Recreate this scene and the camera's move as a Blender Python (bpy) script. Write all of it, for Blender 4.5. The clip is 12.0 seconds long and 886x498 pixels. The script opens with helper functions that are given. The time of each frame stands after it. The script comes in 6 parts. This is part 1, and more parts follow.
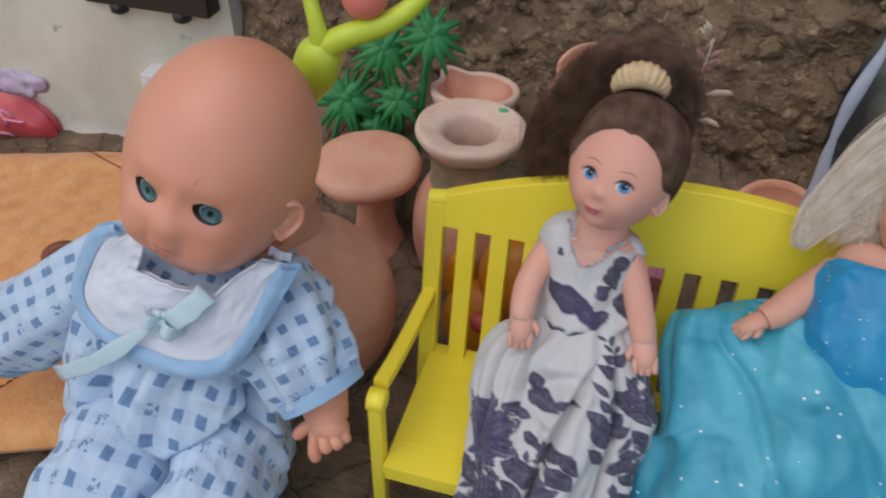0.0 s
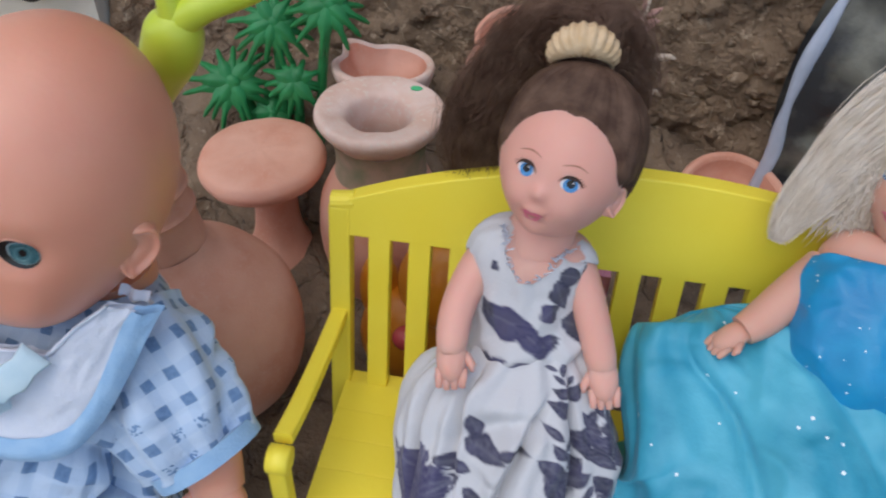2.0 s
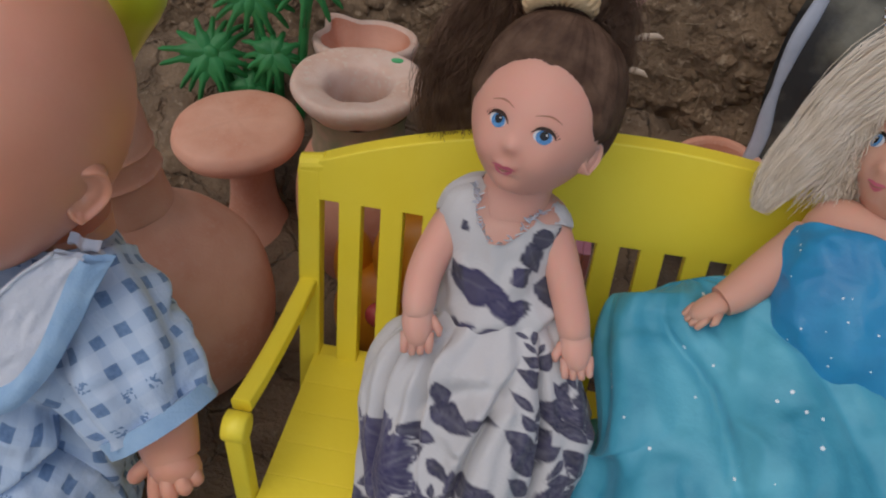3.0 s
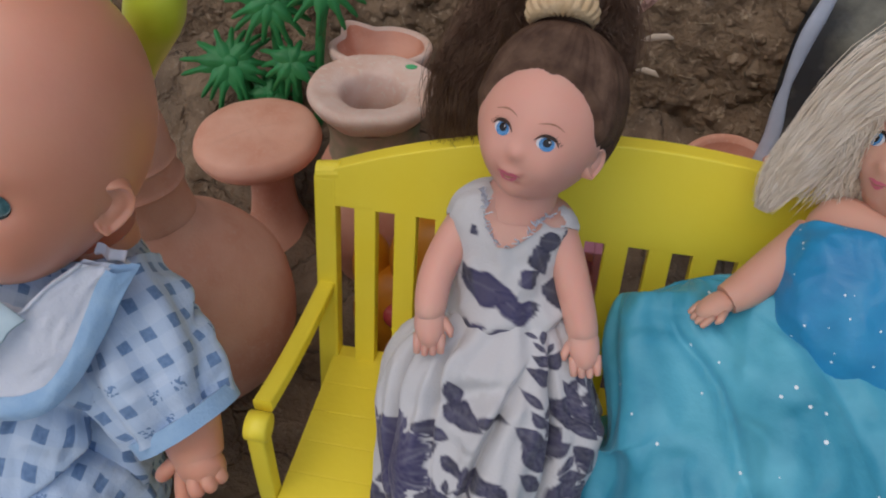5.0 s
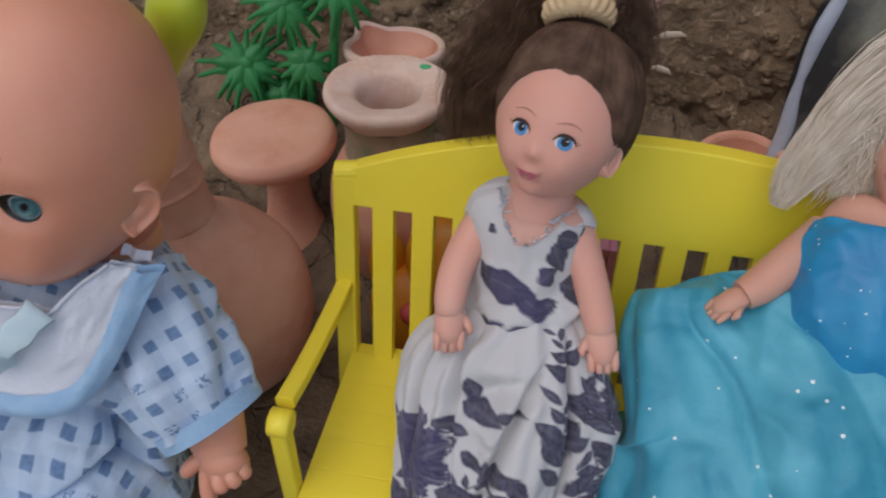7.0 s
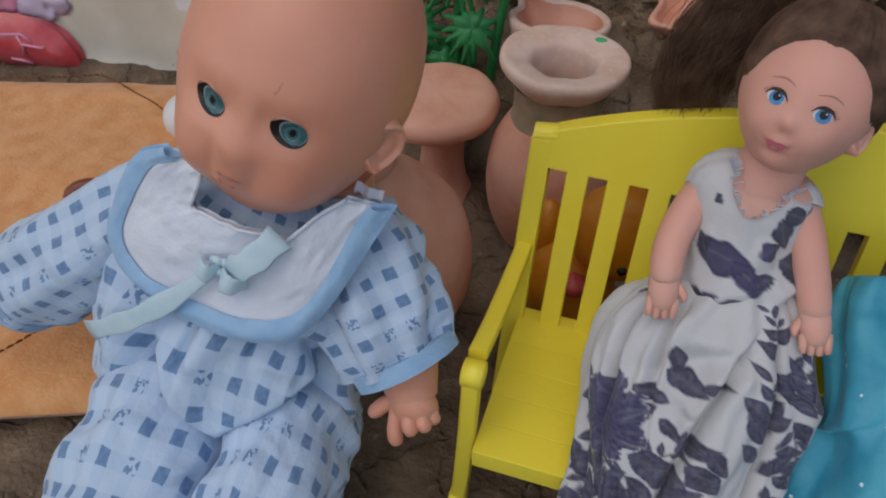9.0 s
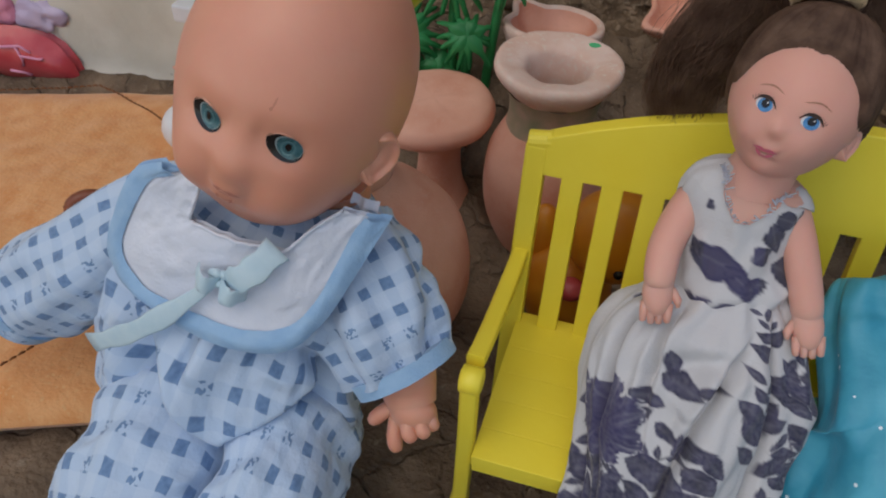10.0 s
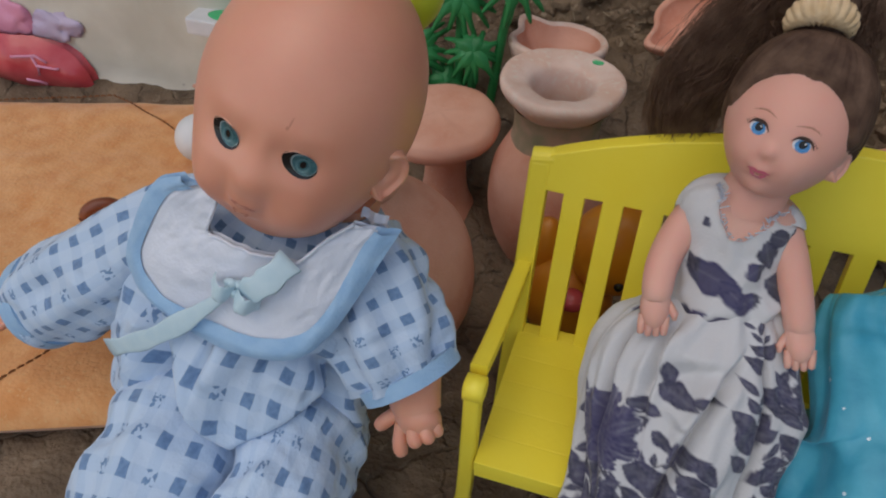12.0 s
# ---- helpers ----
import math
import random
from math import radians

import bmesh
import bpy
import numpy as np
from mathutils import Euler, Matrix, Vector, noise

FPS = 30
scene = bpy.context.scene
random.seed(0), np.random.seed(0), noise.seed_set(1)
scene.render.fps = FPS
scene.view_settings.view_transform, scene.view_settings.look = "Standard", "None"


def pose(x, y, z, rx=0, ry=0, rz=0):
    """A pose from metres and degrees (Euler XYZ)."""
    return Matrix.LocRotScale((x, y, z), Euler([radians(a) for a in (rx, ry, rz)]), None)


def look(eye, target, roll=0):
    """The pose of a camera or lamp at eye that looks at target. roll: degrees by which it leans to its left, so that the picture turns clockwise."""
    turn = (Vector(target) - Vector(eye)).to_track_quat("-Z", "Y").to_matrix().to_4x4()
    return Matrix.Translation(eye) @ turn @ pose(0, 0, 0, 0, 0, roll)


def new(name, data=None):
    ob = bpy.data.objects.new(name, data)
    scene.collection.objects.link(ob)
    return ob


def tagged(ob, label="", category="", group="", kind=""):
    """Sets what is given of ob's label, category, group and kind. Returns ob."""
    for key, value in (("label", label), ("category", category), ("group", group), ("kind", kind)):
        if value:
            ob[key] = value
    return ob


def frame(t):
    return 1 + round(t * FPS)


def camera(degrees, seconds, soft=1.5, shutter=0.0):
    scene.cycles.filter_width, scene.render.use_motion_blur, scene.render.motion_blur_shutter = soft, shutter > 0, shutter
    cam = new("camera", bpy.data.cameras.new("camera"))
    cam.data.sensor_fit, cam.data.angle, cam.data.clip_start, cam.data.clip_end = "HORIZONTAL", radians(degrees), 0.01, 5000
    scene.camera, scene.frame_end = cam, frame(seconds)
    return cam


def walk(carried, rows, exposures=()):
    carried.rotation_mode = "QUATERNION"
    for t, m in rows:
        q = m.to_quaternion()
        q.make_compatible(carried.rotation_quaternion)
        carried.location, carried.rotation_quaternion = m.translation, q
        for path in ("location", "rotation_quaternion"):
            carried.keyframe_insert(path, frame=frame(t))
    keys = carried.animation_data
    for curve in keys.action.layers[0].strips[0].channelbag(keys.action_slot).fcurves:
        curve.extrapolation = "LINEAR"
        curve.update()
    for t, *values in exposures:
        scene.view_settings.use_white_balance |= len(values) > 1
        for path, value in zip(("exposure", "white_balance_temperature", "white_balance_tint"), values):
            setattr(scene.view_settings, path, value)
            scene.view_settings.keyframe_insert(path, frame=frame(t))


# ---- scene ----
cam = camera(57.10, 12.0, soft=2.0, shutter=0.8)


def cam_pose(x, y, z, yaw, pitch, roll):
    """Eye in metres; yaw to the left, pitch up, roll to the right side up, in degrees."""
    return Matrix.Translation((x, y, z)) @ (Matrix.Rotation(radians(yaw), 4, "Z") @ Matrix.Rotation(radians(90 + pitch), 4, "X") @ Matrix.Rotation(radians(roll), 4, "Z"))


PATH = [
    (0, cam_pose(0.0457, -0.1601, 0.2152, 15.22, -39.92, 1.30)),
    (0.5, cam_pose(0.0376, -0.1507, 0.2142, 13.90, -40.95, 2.35)),
    (1, cam_pose(0.0396, -0.1321, 0.2035, 8.96, -40.90, 2.58)),
    (1.5, cam_pose(0.0460, -0.1210, 0.1986, 6.45, -41.69, 2.87)),
    (2, cam_pose(0.0410, -0.1257, 0.1970, 8.51, -41.58, 2.15)),
    (2.5, cam_pose(0.0383, -0.1261, 0.1974, 7.67, -41.48, 3.28)),
    (3, cam_pose(0.0456, -0.1257, 0.1866, 7.77, -41.06, 4.07)),
    (5, cam_pose(0.0486, -0.1281, 0.1908, 10.10, -41.32, 1.61)),
    (5.5, cam_pose(0.0484, -0.1268, 0.1917, 10.21, -41.73, 1.48)),
    (6, cam_pose(0.0490, -0.1281, 0.1917, 10.60, -41.34, 0.97)),
    (6.5, cam_pose(0.0487, -0.1279, 0.1924, 10.32, -41.42, 0.80)),
    (8.5, cam_pose(0.0272, -0.1419, 0.1912, 15.74, -42.05, 1.19)),
    (9, cam_pose(0.0187, -0.1421, 0.1882, 15.93, -42.51, 2.56)),
    (9.5, cam_pose(0.0191, -0.1419, 0.1893, 15.70, -42.88, 2.26)),
    (10, cam_pose(0.0197, -0.1422, 0.1906, 16.05, -42.45, 1.65)),
    (10.5, cam_pose(0.0193, -0.1439, 0.1932, 16.64, -42.41, 1.26)),
    (11, cam_pose(0.0197, -0.1437, 0.1936, 16.96, -42.28, 0.90)),
    (11.5, cam_pose(0.0195, -0.1444, 0.1941, 16.88, -42.33, 0.80)),
    (12, cam_pose(0.0203, -0.1460, 0.1957, 16.43, -41.99, 1.99)),
]
# time, stops, white balance and tint of the camera's own automatic picture
LOOK = [
    (0.0, -0.04, 7200, 11), (0.4, 0.25, 6800, 11), (0.7, 0.20, 6900, 11), (1.0, -0.13, 7100, 11), (1.4, 0.19, 7000, 11), (2.1, 0.19, 6600, 11),
    (2.5, -0.32, 7000, 13), (3.0, -0.30, 7500, 14), (5.0, -0.20, 7300, 14), (6.7, -0.17, 7300, 14),
    (8.5, -0.42, 6800, 11), (9.0, -0.36, 7100, 11), (9.5, -0.33, 7250, 11), (12.0, -0.33, 7250, 11),
]
walk(cam, PATH, exposures=LOOK)

# ---- light: soft open shade under a bright sky ----
world = bpy.data.worlds.new("world")
scene.world = world
world.use_nodes = True
sky = world.node_tree.nodes.new("ShaderNodeTexSky")
sky.sky_type, sky.sun_disc, sky.sun_elevation, sky.sun_rotation = "NISHITA", False, radians(52), radians(205)
back = world.node_tree.nodes["Background"]
back.inputs["Strength"].default_value = 0.17
world.node_tree.links.new(sky.outputs["Color"], back.inputs["Color"])
sun_data = bpy.data.lights.new("sun", "SUN")
sun_data.energy, sun_data.angle, sun_data.color = 0.95, radians(60), (1.0, 0.94, 0.86)
sun = new("sun", sun_data)
sun.matrix_world = look((-0.12, -0.42, 1.22), (0, 0, 0))


# ---- materials ----
def material(name, colour, rough=0.6, colour2=None, scale=150.0, bump=0.0, bump_scale=800.0, detail=6.0, spread=(0.35, 0.65), metal=0.0, spec=0.5, sheen=0.0, coat=0.0, speck=None, speck_scale=1500.0, speck_cut=(0.62, 0.7), depth=0.001):
    """Two-tone noise base with an optional layer of specks and a fine bump. Scales are per metre."""
    m = bpy.data.materials.new(name)
    m.use_nodes = True
    nt = m.node_tree
    n, l = nt.nodes, nt.links
    b = n["Principled BSDF"]
    b.inputs["Roughness"].default_value = rough
    b.inputs["Metallic"].default_value = metal
    b.inputs["Specular IOR Level"].default_value = spec
    b.inputs["Sheen Weight"].default_value = sheen
    b.inputs["Coat Weight"].default_value = coat
    b.inputs["Base Color"].default_value = (*colour, 1)
    tc = n.new("ShaderNodeTexCoord")
    out = None
    if colour2:
        tx = n.new("ShaderNodeTexNoise")
        tx.inputs["Scale"].default_value, tx.inputs["Detail"].default_value = scale, detail
        rp = n.new("ShaderNodeValToRGB")
        rp.color_ramp.elements[0].position, rp.color_ramp.elements[1].position = spread
        rp.color_ramp.elements[0].color, rp.color_ramp.elements[1].color = (*colour, 1), (*colour2, 1)
        l.new(tc.outputs["Object"], tx.inputs["Vector"])
        l.new(tx.outputs["Fac"], rp.inputs["Fac"])
        out = rp.outputs["Color"]
    if speck:
        tx = n.new("ShaderNodeTexNoise")
        tx.inputs["Scale"].default_value, tx.inputs["Detail"].default_value = speck_scale, 3
        rp = n.new("ShaderNodeMapRange")
        rp.inputs["From Min"].default_value, rp.inputs["From Max"].default_value = speck_cut
        mx = n.new("ShaderNodeMix")
        mx.data_type = "RGBA"
        mx.inputs["A"].default_value, mx.inputs["B"].default_value = (*colour, 1), (*speck, 1)
        l.new(tc.outputs["Object"], tx.inputs["Vector"])
        l.new(tx.outputs["Fac"], rp.inputs["Value"])
        l.new(rp.outputs["Result"], mx.inputs["Factor"])
        if out:
            l.new(out, mx.inputs["A"])
        out = mx.outputs["Result"]
    if out:
        l.new(out, b.inputs["Base Color"])
    if bump:
        tx = n.new("ShaderNodeTexNoise")
        tx.inputs["Scale"].default_value, tx.inputs["Detail"].default_value = bump_scale, 5
        bp = n.new("ShaderNodeBump")
        bp.inputs["Strength"].default_value, bp.inputs["Distance"].default_value = bump, depth
        l.new(tc.outputs["Object"], tx.inputs["Vector"])
        l.new(tx.outputs["Fac"], bp.inputs["Height"])
        l.new(bp.outputs["Normal"], b.inputs["Normal"])
    return m


def crumple(m, fine, scale=85.0, depth=0.0045):
    """Soft creases under the weave of a worn cotton."""
    n, l = m.node_tree.nodes, m.node_tree.links
    tc = n.new("ShaderNodeTexCoord")
    tx = n.new("ShaderNodeTexNoise")
    tx.noise_type = "RIDGED_MULTIFRACTAL"
    tx.inputs["Scale"].default_value, tx.inputs["Detail"].default_value, tx.inputs["Distortion"].default_value = scale, 3, 0.8
    b = n.new("ShaderNodeBump")
    b.inputs["Strength"].default_value, b.inputs["Distance"].default_value = 0.6, depth
    l.new(tc.outputs["Object"], tx.inputs["Vector"])
    l.new(tx.outputs["Fac"], b.inputs["Height"])
    l.new(b.outputs["Normal"], fine.inputs["Normal"])


def gingham():
    """White cotton with a printed grid of blue squares, a paler band between them; laid by UV in metres."""
    m = material("printed_cotton", (0.8, 0.83, 0.88), 0.85, sheen=0.25)
    nt = m.node_tree
    n, l = nt.nodes, nt.links
    uv = n.new("ShaderNodeUVMap")
    wob = n.new("ShaderNodeTexNoise")
    wob.inputs["Scale"].default_value, wob.inputs["Detail"].default_value = 160, 2
    sc = n.new("ShaderNodeVectorMath")
    sc.operation = "MULTIPLY_ADD"
    sc.inputs[1].default_value = (0.0016, 0.0016, 0)
    l.new(uv.outputs["UV"], wob.inputs["Vector"])
    l.new(wob.outputs["Color"], sc.inputs[0])
    l.new(uv.outputs["UV"], sc.inputs[2])
    sep = n.new("ShaderNodeSeparateXYZ")
    l.new(sc.outputs["Vector"], sep.inputs[0])
    bands = []
    for k in ("X", "Y"):
        a = n.new("ShaderNodeMath")
        a.operation = "MULTIPLY"
        a.inputs[1].default_value = 1 / 0.0058
        l.new(sep.outputs[k], a.inputs[0])
        f = n.new("ShaderNodeMath")
        f.operation = "PINGPONG"
        f.inputs[1].default_value = 0.5
        l.new(a.outputs[0], f.inputs[0])
        r = n.new("ShaderNodeMapRange")
        r.interpolation_type = "SMOOTHSTEP"
        r.inputs["From Min"].default_value, r.inputs["From Max"].default_value = 0.235, 0.195
        r.inputs["To Min"].default_value, r.inputs["To Max"].default_value = 0, 1
        l.new(f.outputs[0], r.inputs["Value"])
        bands.append(r.outputs["Result"])
    both = n.new("ShaderNodeMath")
    both.operation = "MULTIPLY"
    l.new(bands[0], both.inputs[0])
    l.new(bands[1], both.inputs[1])
    either = n.new("ShaderNodeMath")
    either.operation = "MAXIMUM"
    l.new(bands[0], either.inputs[0])
    l.new(bands[1], either.inputs[1])
    # a few squares are printed as small broken motifs
    cell = n.new("ShaderNodeVectorMath")
    cell.operation = "MULTIPLY_ADD"
    cell.inputs[1].default_value, cell.inputs[2].default_value = (1 / 0.0058, 1 / 0.0058, 0), (0.5, 0.5, 0)
    l.new(sc.outputs["Vector"], cell.inputs[0])
    whole = n.new("ShaderNodeVectorMath")
    whole.operation = "FLOOR"
    l.new(cell.outputs["Vector"], whole.inputs[0])
    dice = n.new("ShaderNodeTexWhiteNoise")
    dice.noise_dimensions = "2D"
    l.new(whole.outputs["Vector"], dice.inputs["Vector"])
    rare = n.new("ShaderNodeMath")
    rare.operation = "LESS_THAN"
    rare.inputs[1].default_value = 0.16
    l.new(dice.outputs["Value"], rare.inputs[0])
    blot = n.new("ShaderNodeTexNoise")
    blot.inputs["Scale"].default_value, blot.inputs["Detail"].default_value = 1000, 1
    l.new(uv.outputs["UV"], blot.inputs["Vector"])
    gap = n.new("ShaderNodeMapRange")
    gap.inputs["From Min"].default_value, gap.inputs["From Max"].default_value = 0.47, 0.53
    l.new(blot.outputs["Fac"], gap.inputs["Value"])
    hole = n.new("ShaderNodeMath")
    hole.operation = "MULTIPLY"
    l.new(rare.outputs[0], hole.inputs[0])
    l.new(gap.outputs["Result"], hole.inputs[1])
    cut = n.new("ShaderNodeMath")
    cut.operation = "SUBTRACT"
    cut.use_clamp = True
    l.new(both.outputs[0], cut.inputs[0])
    l.new(hole.outputs[0], cut.inputs[1])
    both = cut
    fade = n.new("ShaderNodeMath")
    fade.operation = "MULTIPLY"
    fade.inputs[1].default_value = 0.19
    l.new(either.outputs[0], fade.inputs[0])
    weave = n.new("ShaderNodeTexNoise")
    weave.inputs["Scale"].default_value, weave.inputs["Detail"].default_value = 900, 4
    l.new(uv.outputs["UV"], weave.inputs["Vector"])
    m1 = n.new("ShaderNodeMix")
    m1.data_type = "RGBA"
    m1.inputs["A"].default_value, m1.inputs["B"].default_value = (0.51, 0.64, 0.80, 1), (0.22, 0.40, 0.63, 1)
    l.new(fade.outputs[0], m1.inputs["Factor"])
    m2 = n.new("ShaderNodeMix")
    m2.data_type = "RGBA"
    ink = n.new("ShaderNodeValToRGB")
    ink.color_ramp.elements[0].color, ink.color_ramp.elements[1].color = (0.115, 0.215, 0.39, 1), (0.17, 0.30, 0.50, 1)
    ink.color_ramp.elements[0].position, ink.color_ramp.elements[1].position = 0.35, 0.65
    l.new(weave.outputs["Fac"], ink.inputs["Fac"])
    l.new(both.outputs[0], m2.inputs["Factor"])
    l.new(m1.outputs["Result"], m2.inputs["A"])
    l.new(ink.outputs["Color"], m2.inputs["B"])
    b = n["Principled BSDF"]
    l.new(m2.outputs["Result"], b.inputs["Base Color"])
    bp = n.new("ShaderNodeBump")
    bp.inputs["Strength"].default_value, bp.inputs["Distance"].default_value = 0.35, 0.0006
    l.new(weave.outputs["Fac"], bp.inputs["Height"])
    l.new(bp.outputs["Normal"], b.inputs["Normal"])
    crumple(m, bp)
    return m


def floral():
    """Off-white cotton with an indigo print held in the mesh's ink attribute."""
    m = material("floral_cotton", (0.7, 0.7, 0.7), 0.8, sheen=0.2, bump=0.3, bump_scale=1600, depth=0.0004)
    n, l = m.node_tree.nodes, m.node_tree.links
    at = n.new("ShaderNodeAttribute")
    at.attribute_name = "ink"
    sep = n.new("ShaderNodeSeparateColor")
    l.new(at.outputs["Color"], sep.inputs[0])
    wash = n.new("ShaderNodeTexNoise")
    wash.inputs["Scale"].default_value, wash.inputs["Detail"].default_value = 420, 4
    tc = n.new("ShaderNodeTexCoord")
    l.new(tc.outputs["Object"], wash.inputs["Vector"])
    dark = n.new("ShaderNodeValToRGB")
    dark.color_ramp.elements[0].color, dark.color_ramp.elements[1].color = (0.008, 0.009, 0.024, 1), (0.042, 0.043, 0.088, 1)
    dark.color_ramp.elements[0].position, dark.color_ramp.elements[1].position = 0.35, 0.7
    l.new(wash.outputs["Fac"], dark.inputs["Fac"])
    pur = n.new("ShaderNodeMix")
    pur.data_type = "RGBA"
    pur.inputs["B"].default_value = (0.040, 0.034, 0.118, 1)
    l.new(sep.outputs["Green"], pur.inputs["Factor"])
    l.new(dark.outputs["Color"], pur.inputs["A"])
    mx = n.new("ShaderNodeMix")
    mx.data_type = "RGBA"
    mx.inputs["A"].default_value = (0.58, 0.58, 0.59, 1)
    l.new(sep.outputs["Red"], mx.inputs["Factor"])
    l.new(pur.outputs["Result"], mx.inputs["B"])
    l.new(mx.outputs["Result"], n["Principled BSDF"].inputs["Base Color"])
    crumple(m, n["Principled BSDF"].inputs["Normal"].links[0].from_node, 120.0, 0.0016)
    return m


def glitter(name, colour, colour2, rough, density, scale=420.0):
    """Thin shiny cloth scattered with silver sequin dots."""
    m = material(name, colour, rough, colour2, 70, bump=0.25, bump_scale=900, depth=0.0004, sheen=0.1)
    n, l = m.node_tree.nodes, m.node_tree.links
    b = n["Principled BSDF"]
    tc = n.new("ShaderNodeTexCoord")
    vo = n.new("ShaderNodeTexVoronoi")
    vo.inputs["Scale"].default_value = scale
    l.new(tc.outputs["Object"], vo.inputs["Vector"])
    near = n.new("ShaderNodeMath")
    near.operation = "LESS_THAN"
    near.inputs[1].default_value = 0.16
    l.new(vo.outputs["Distance"], near.inputs[0])
    sep = n.new("ShaderNodeSeparateColor")
    l.new(vo.outputs["Color"], sep.inputs[0])
    pick = n.new("ShaderNodeMath")
    pick.operation = "LESS_THAN"
    pick.inputs[1].default_value = density
    l.new(sep.outputs["Red"], pick.inputs[0])
    both = n.new("ShaderNodeMath")
    both.operation = "MULTIPLY"
    l.new(near.outputs[0], both.inputs[0])
    l.new(pick.outputs[0], both.inputs[1])
    old = b.inputs["Base Color"].links[0].from_socket
    mx = n.new("ShaderNodeMix")
    mx.data_type = "RGBA"
    mx.inputs["B"].default_value = (0.75, 0.88, 0.92, 1)
    l.new(both.outputs[0], mx.inputs["Factor"])
    l.new(old, mx.inputs["A"])
    l.new(mx.outputs["Result"], b.inputs["Base Color"])
    return m


YELLOW = material("yellow_plastic", (0.94, 0.77, 0.06), 0.4, (0.96, 0.81, 0.08), 60, bump=0.08, bump_scale=500, spread=(0.3, 0.7))
CLAY = material("terracotta", (0.68, 0.305, 0.20), 0.82, (0.80, 0.45, 0.33), 55, bump=0.22, bump_scale=1400, speck=(0.74, 0.42, 0.31), speck_scale=900, speck_cut=(0.55, 0.8), depth=0.0005)
CLAY_PALE = material("pale_terracotta", (0.74, 0.50, 0.39), 0.9, (0.83, 0.64, 0.55), 110, bump=0.4, bump_scale=1300, speck=(0.78, 0.66, 0.56), speck_scale=700, speck_cut=(0.55, 0.72), depth=0.0005)
CLAY_GREEN = material("green_stained_terracotta", (0.22, 0.23, 0.13), 0.9, (0.44, 0.3, 0.21), 130, bump=0.4, bump_scale=1300, depth=0.0005)
GREEN_MARK = material("green_paint", (0.06, 0.5, 0.2), 0.6)
MUD = material("mud", (0.145, 0.096, 0.058), 0.95, (0.28, 0.196, 0.124), 75, bump=1.0, bump_scale=420, detail=10, speck=(0.42, 0.32, 0.22), speck_scale=330, speck_cut=(0.6, 0.72), depth=0.0025)
EARTH = material("earth_floor", (0.120, 0.083, 0.054), 0.95, (0.25, 0.178, 0.117), 60, bump=0.9, bump_scale=420, detail=10, speck=(0.29, 0.225, 0.16), speck_scale=420, speck_cut=(0.62, 0.74), depth=0.002)
def cracked(m, scale, depth):
    """Drying cracks between flat plates of mud."""
    n, l = m.node_tree.nodes, m.node_tree.links
    b = n["Principled BSDF"]
    fine = b.inputs["Normal"].links[0].from_node
    tc = n.new("ShaderNodeTexCoord")
    wob = n.new("ShaderNodeTexNoise")
    wob.inputs["Scale"].default_value, wob.inputs["Detail"].default_value = 90, 4
    add = n.new("ShaderNodeVectorMath")
    add.operation = "MULTIPLY_ADD"
    add.inputs[1].default_value = (0.014, 0.014, 0.014)
    l.new(tc.outputs["Object"], wob.inputs["Vector"])
    l.new(wob.outputs["Color"], add.inputs[0])
    l.new(tc.outputs["Object"], add.inputs[2])
    vo = n.new("ShaderNodeTexVoronoi")
    vo.feature = "DISTANCE_TO_EDGE"
    vo.inputs["Scale"].default_value = scale
    l.new(add.outputs["Vector"], vo.inputs["Vector"])
    r = n.new("ShaderNodeMapRange")
    r.inputs["From Min"].default_value, r.inputs["From Max"].default_value = 0.0, 0.05
    l.new(vo.outputs["Distance"], r.inputs["Value"])
    bp = n.new("ShaderNodeBump")
    bp.inputs["Strength"].default_value, bp.inputs["Distance"].default_value = 0.9, depth
    l.new(r.outputs["Result"], bp.inputs["Height"])
    l.new(bp.outputs["Normal"], fine.inputs["Normal"])


cracked(EARTH, 48.0, 0.0011)
WHITEWASH = material("dirty_whitewash", (0.73, 0.71, 0.62), 0.9, (0.58, 0.555, 0.465), 28, bump=0.3, bump_scale=300, speck=(0.16, 0.13, 0.1), speck_scale=85, speck_cut=(0.68, 0.76), depth=0.001)
def soft_vinyl(m, amount=0.25):
    """Light that scatters a little way under the surface."""
    b = m.node_tree.nodes["Principled BSDF"]
    b.inputs["Subsurface Weight"].default_value = amount
    b.inputs["Subsurface Radius"].default_value = (1.0, 0.4, 0.25)
    b.inputs["Subsurface Scale"].default_value = 0.003
    b.inputs["Coat Roughness"].default_value = 0.42
    return m


VINYL_BABY = material("baby_vinyl", (0.71, 0.29, 0.185), 0.5, (0.79, 0.355, 0.23), 40, spec=0.6, bump=0.04, bump_scale=900, spread=(0.3, 0.7), coat=0.55)
VINYL_GIRL = material("girl_vinyl", (0.73, 0.365, 0.285), 0.48, (0.78, 0.41, 0.325), 60, spec=0.4, spread=(0.3, 0.7))
VINYL_BLONDE = material("blonde_vinyl", (0.66, 0.34, 0.25), 0.5, (0.70, 0.38, 0.285), 60, spec=0.35, spread=(0.3, 0.7))
for vinyl in (VINYL_BABY, VINYL_GIRL, VINYL_BLONDE):
    soft_vinyl(vinyl)
EYE_BLACK = material("black_eye_paint_and_lid_gap", (0.01, 0.008, 0.008), 0.25)
EYE_WHITE = material("white_eye_paint", (0.7, 0.7, 0.72), 0.3)
EYE_BLUE = material("blue_eye_paint", (0.05, 0.2, 0.45), 0.25, (0.1, 0.32, 0.6), 2500)
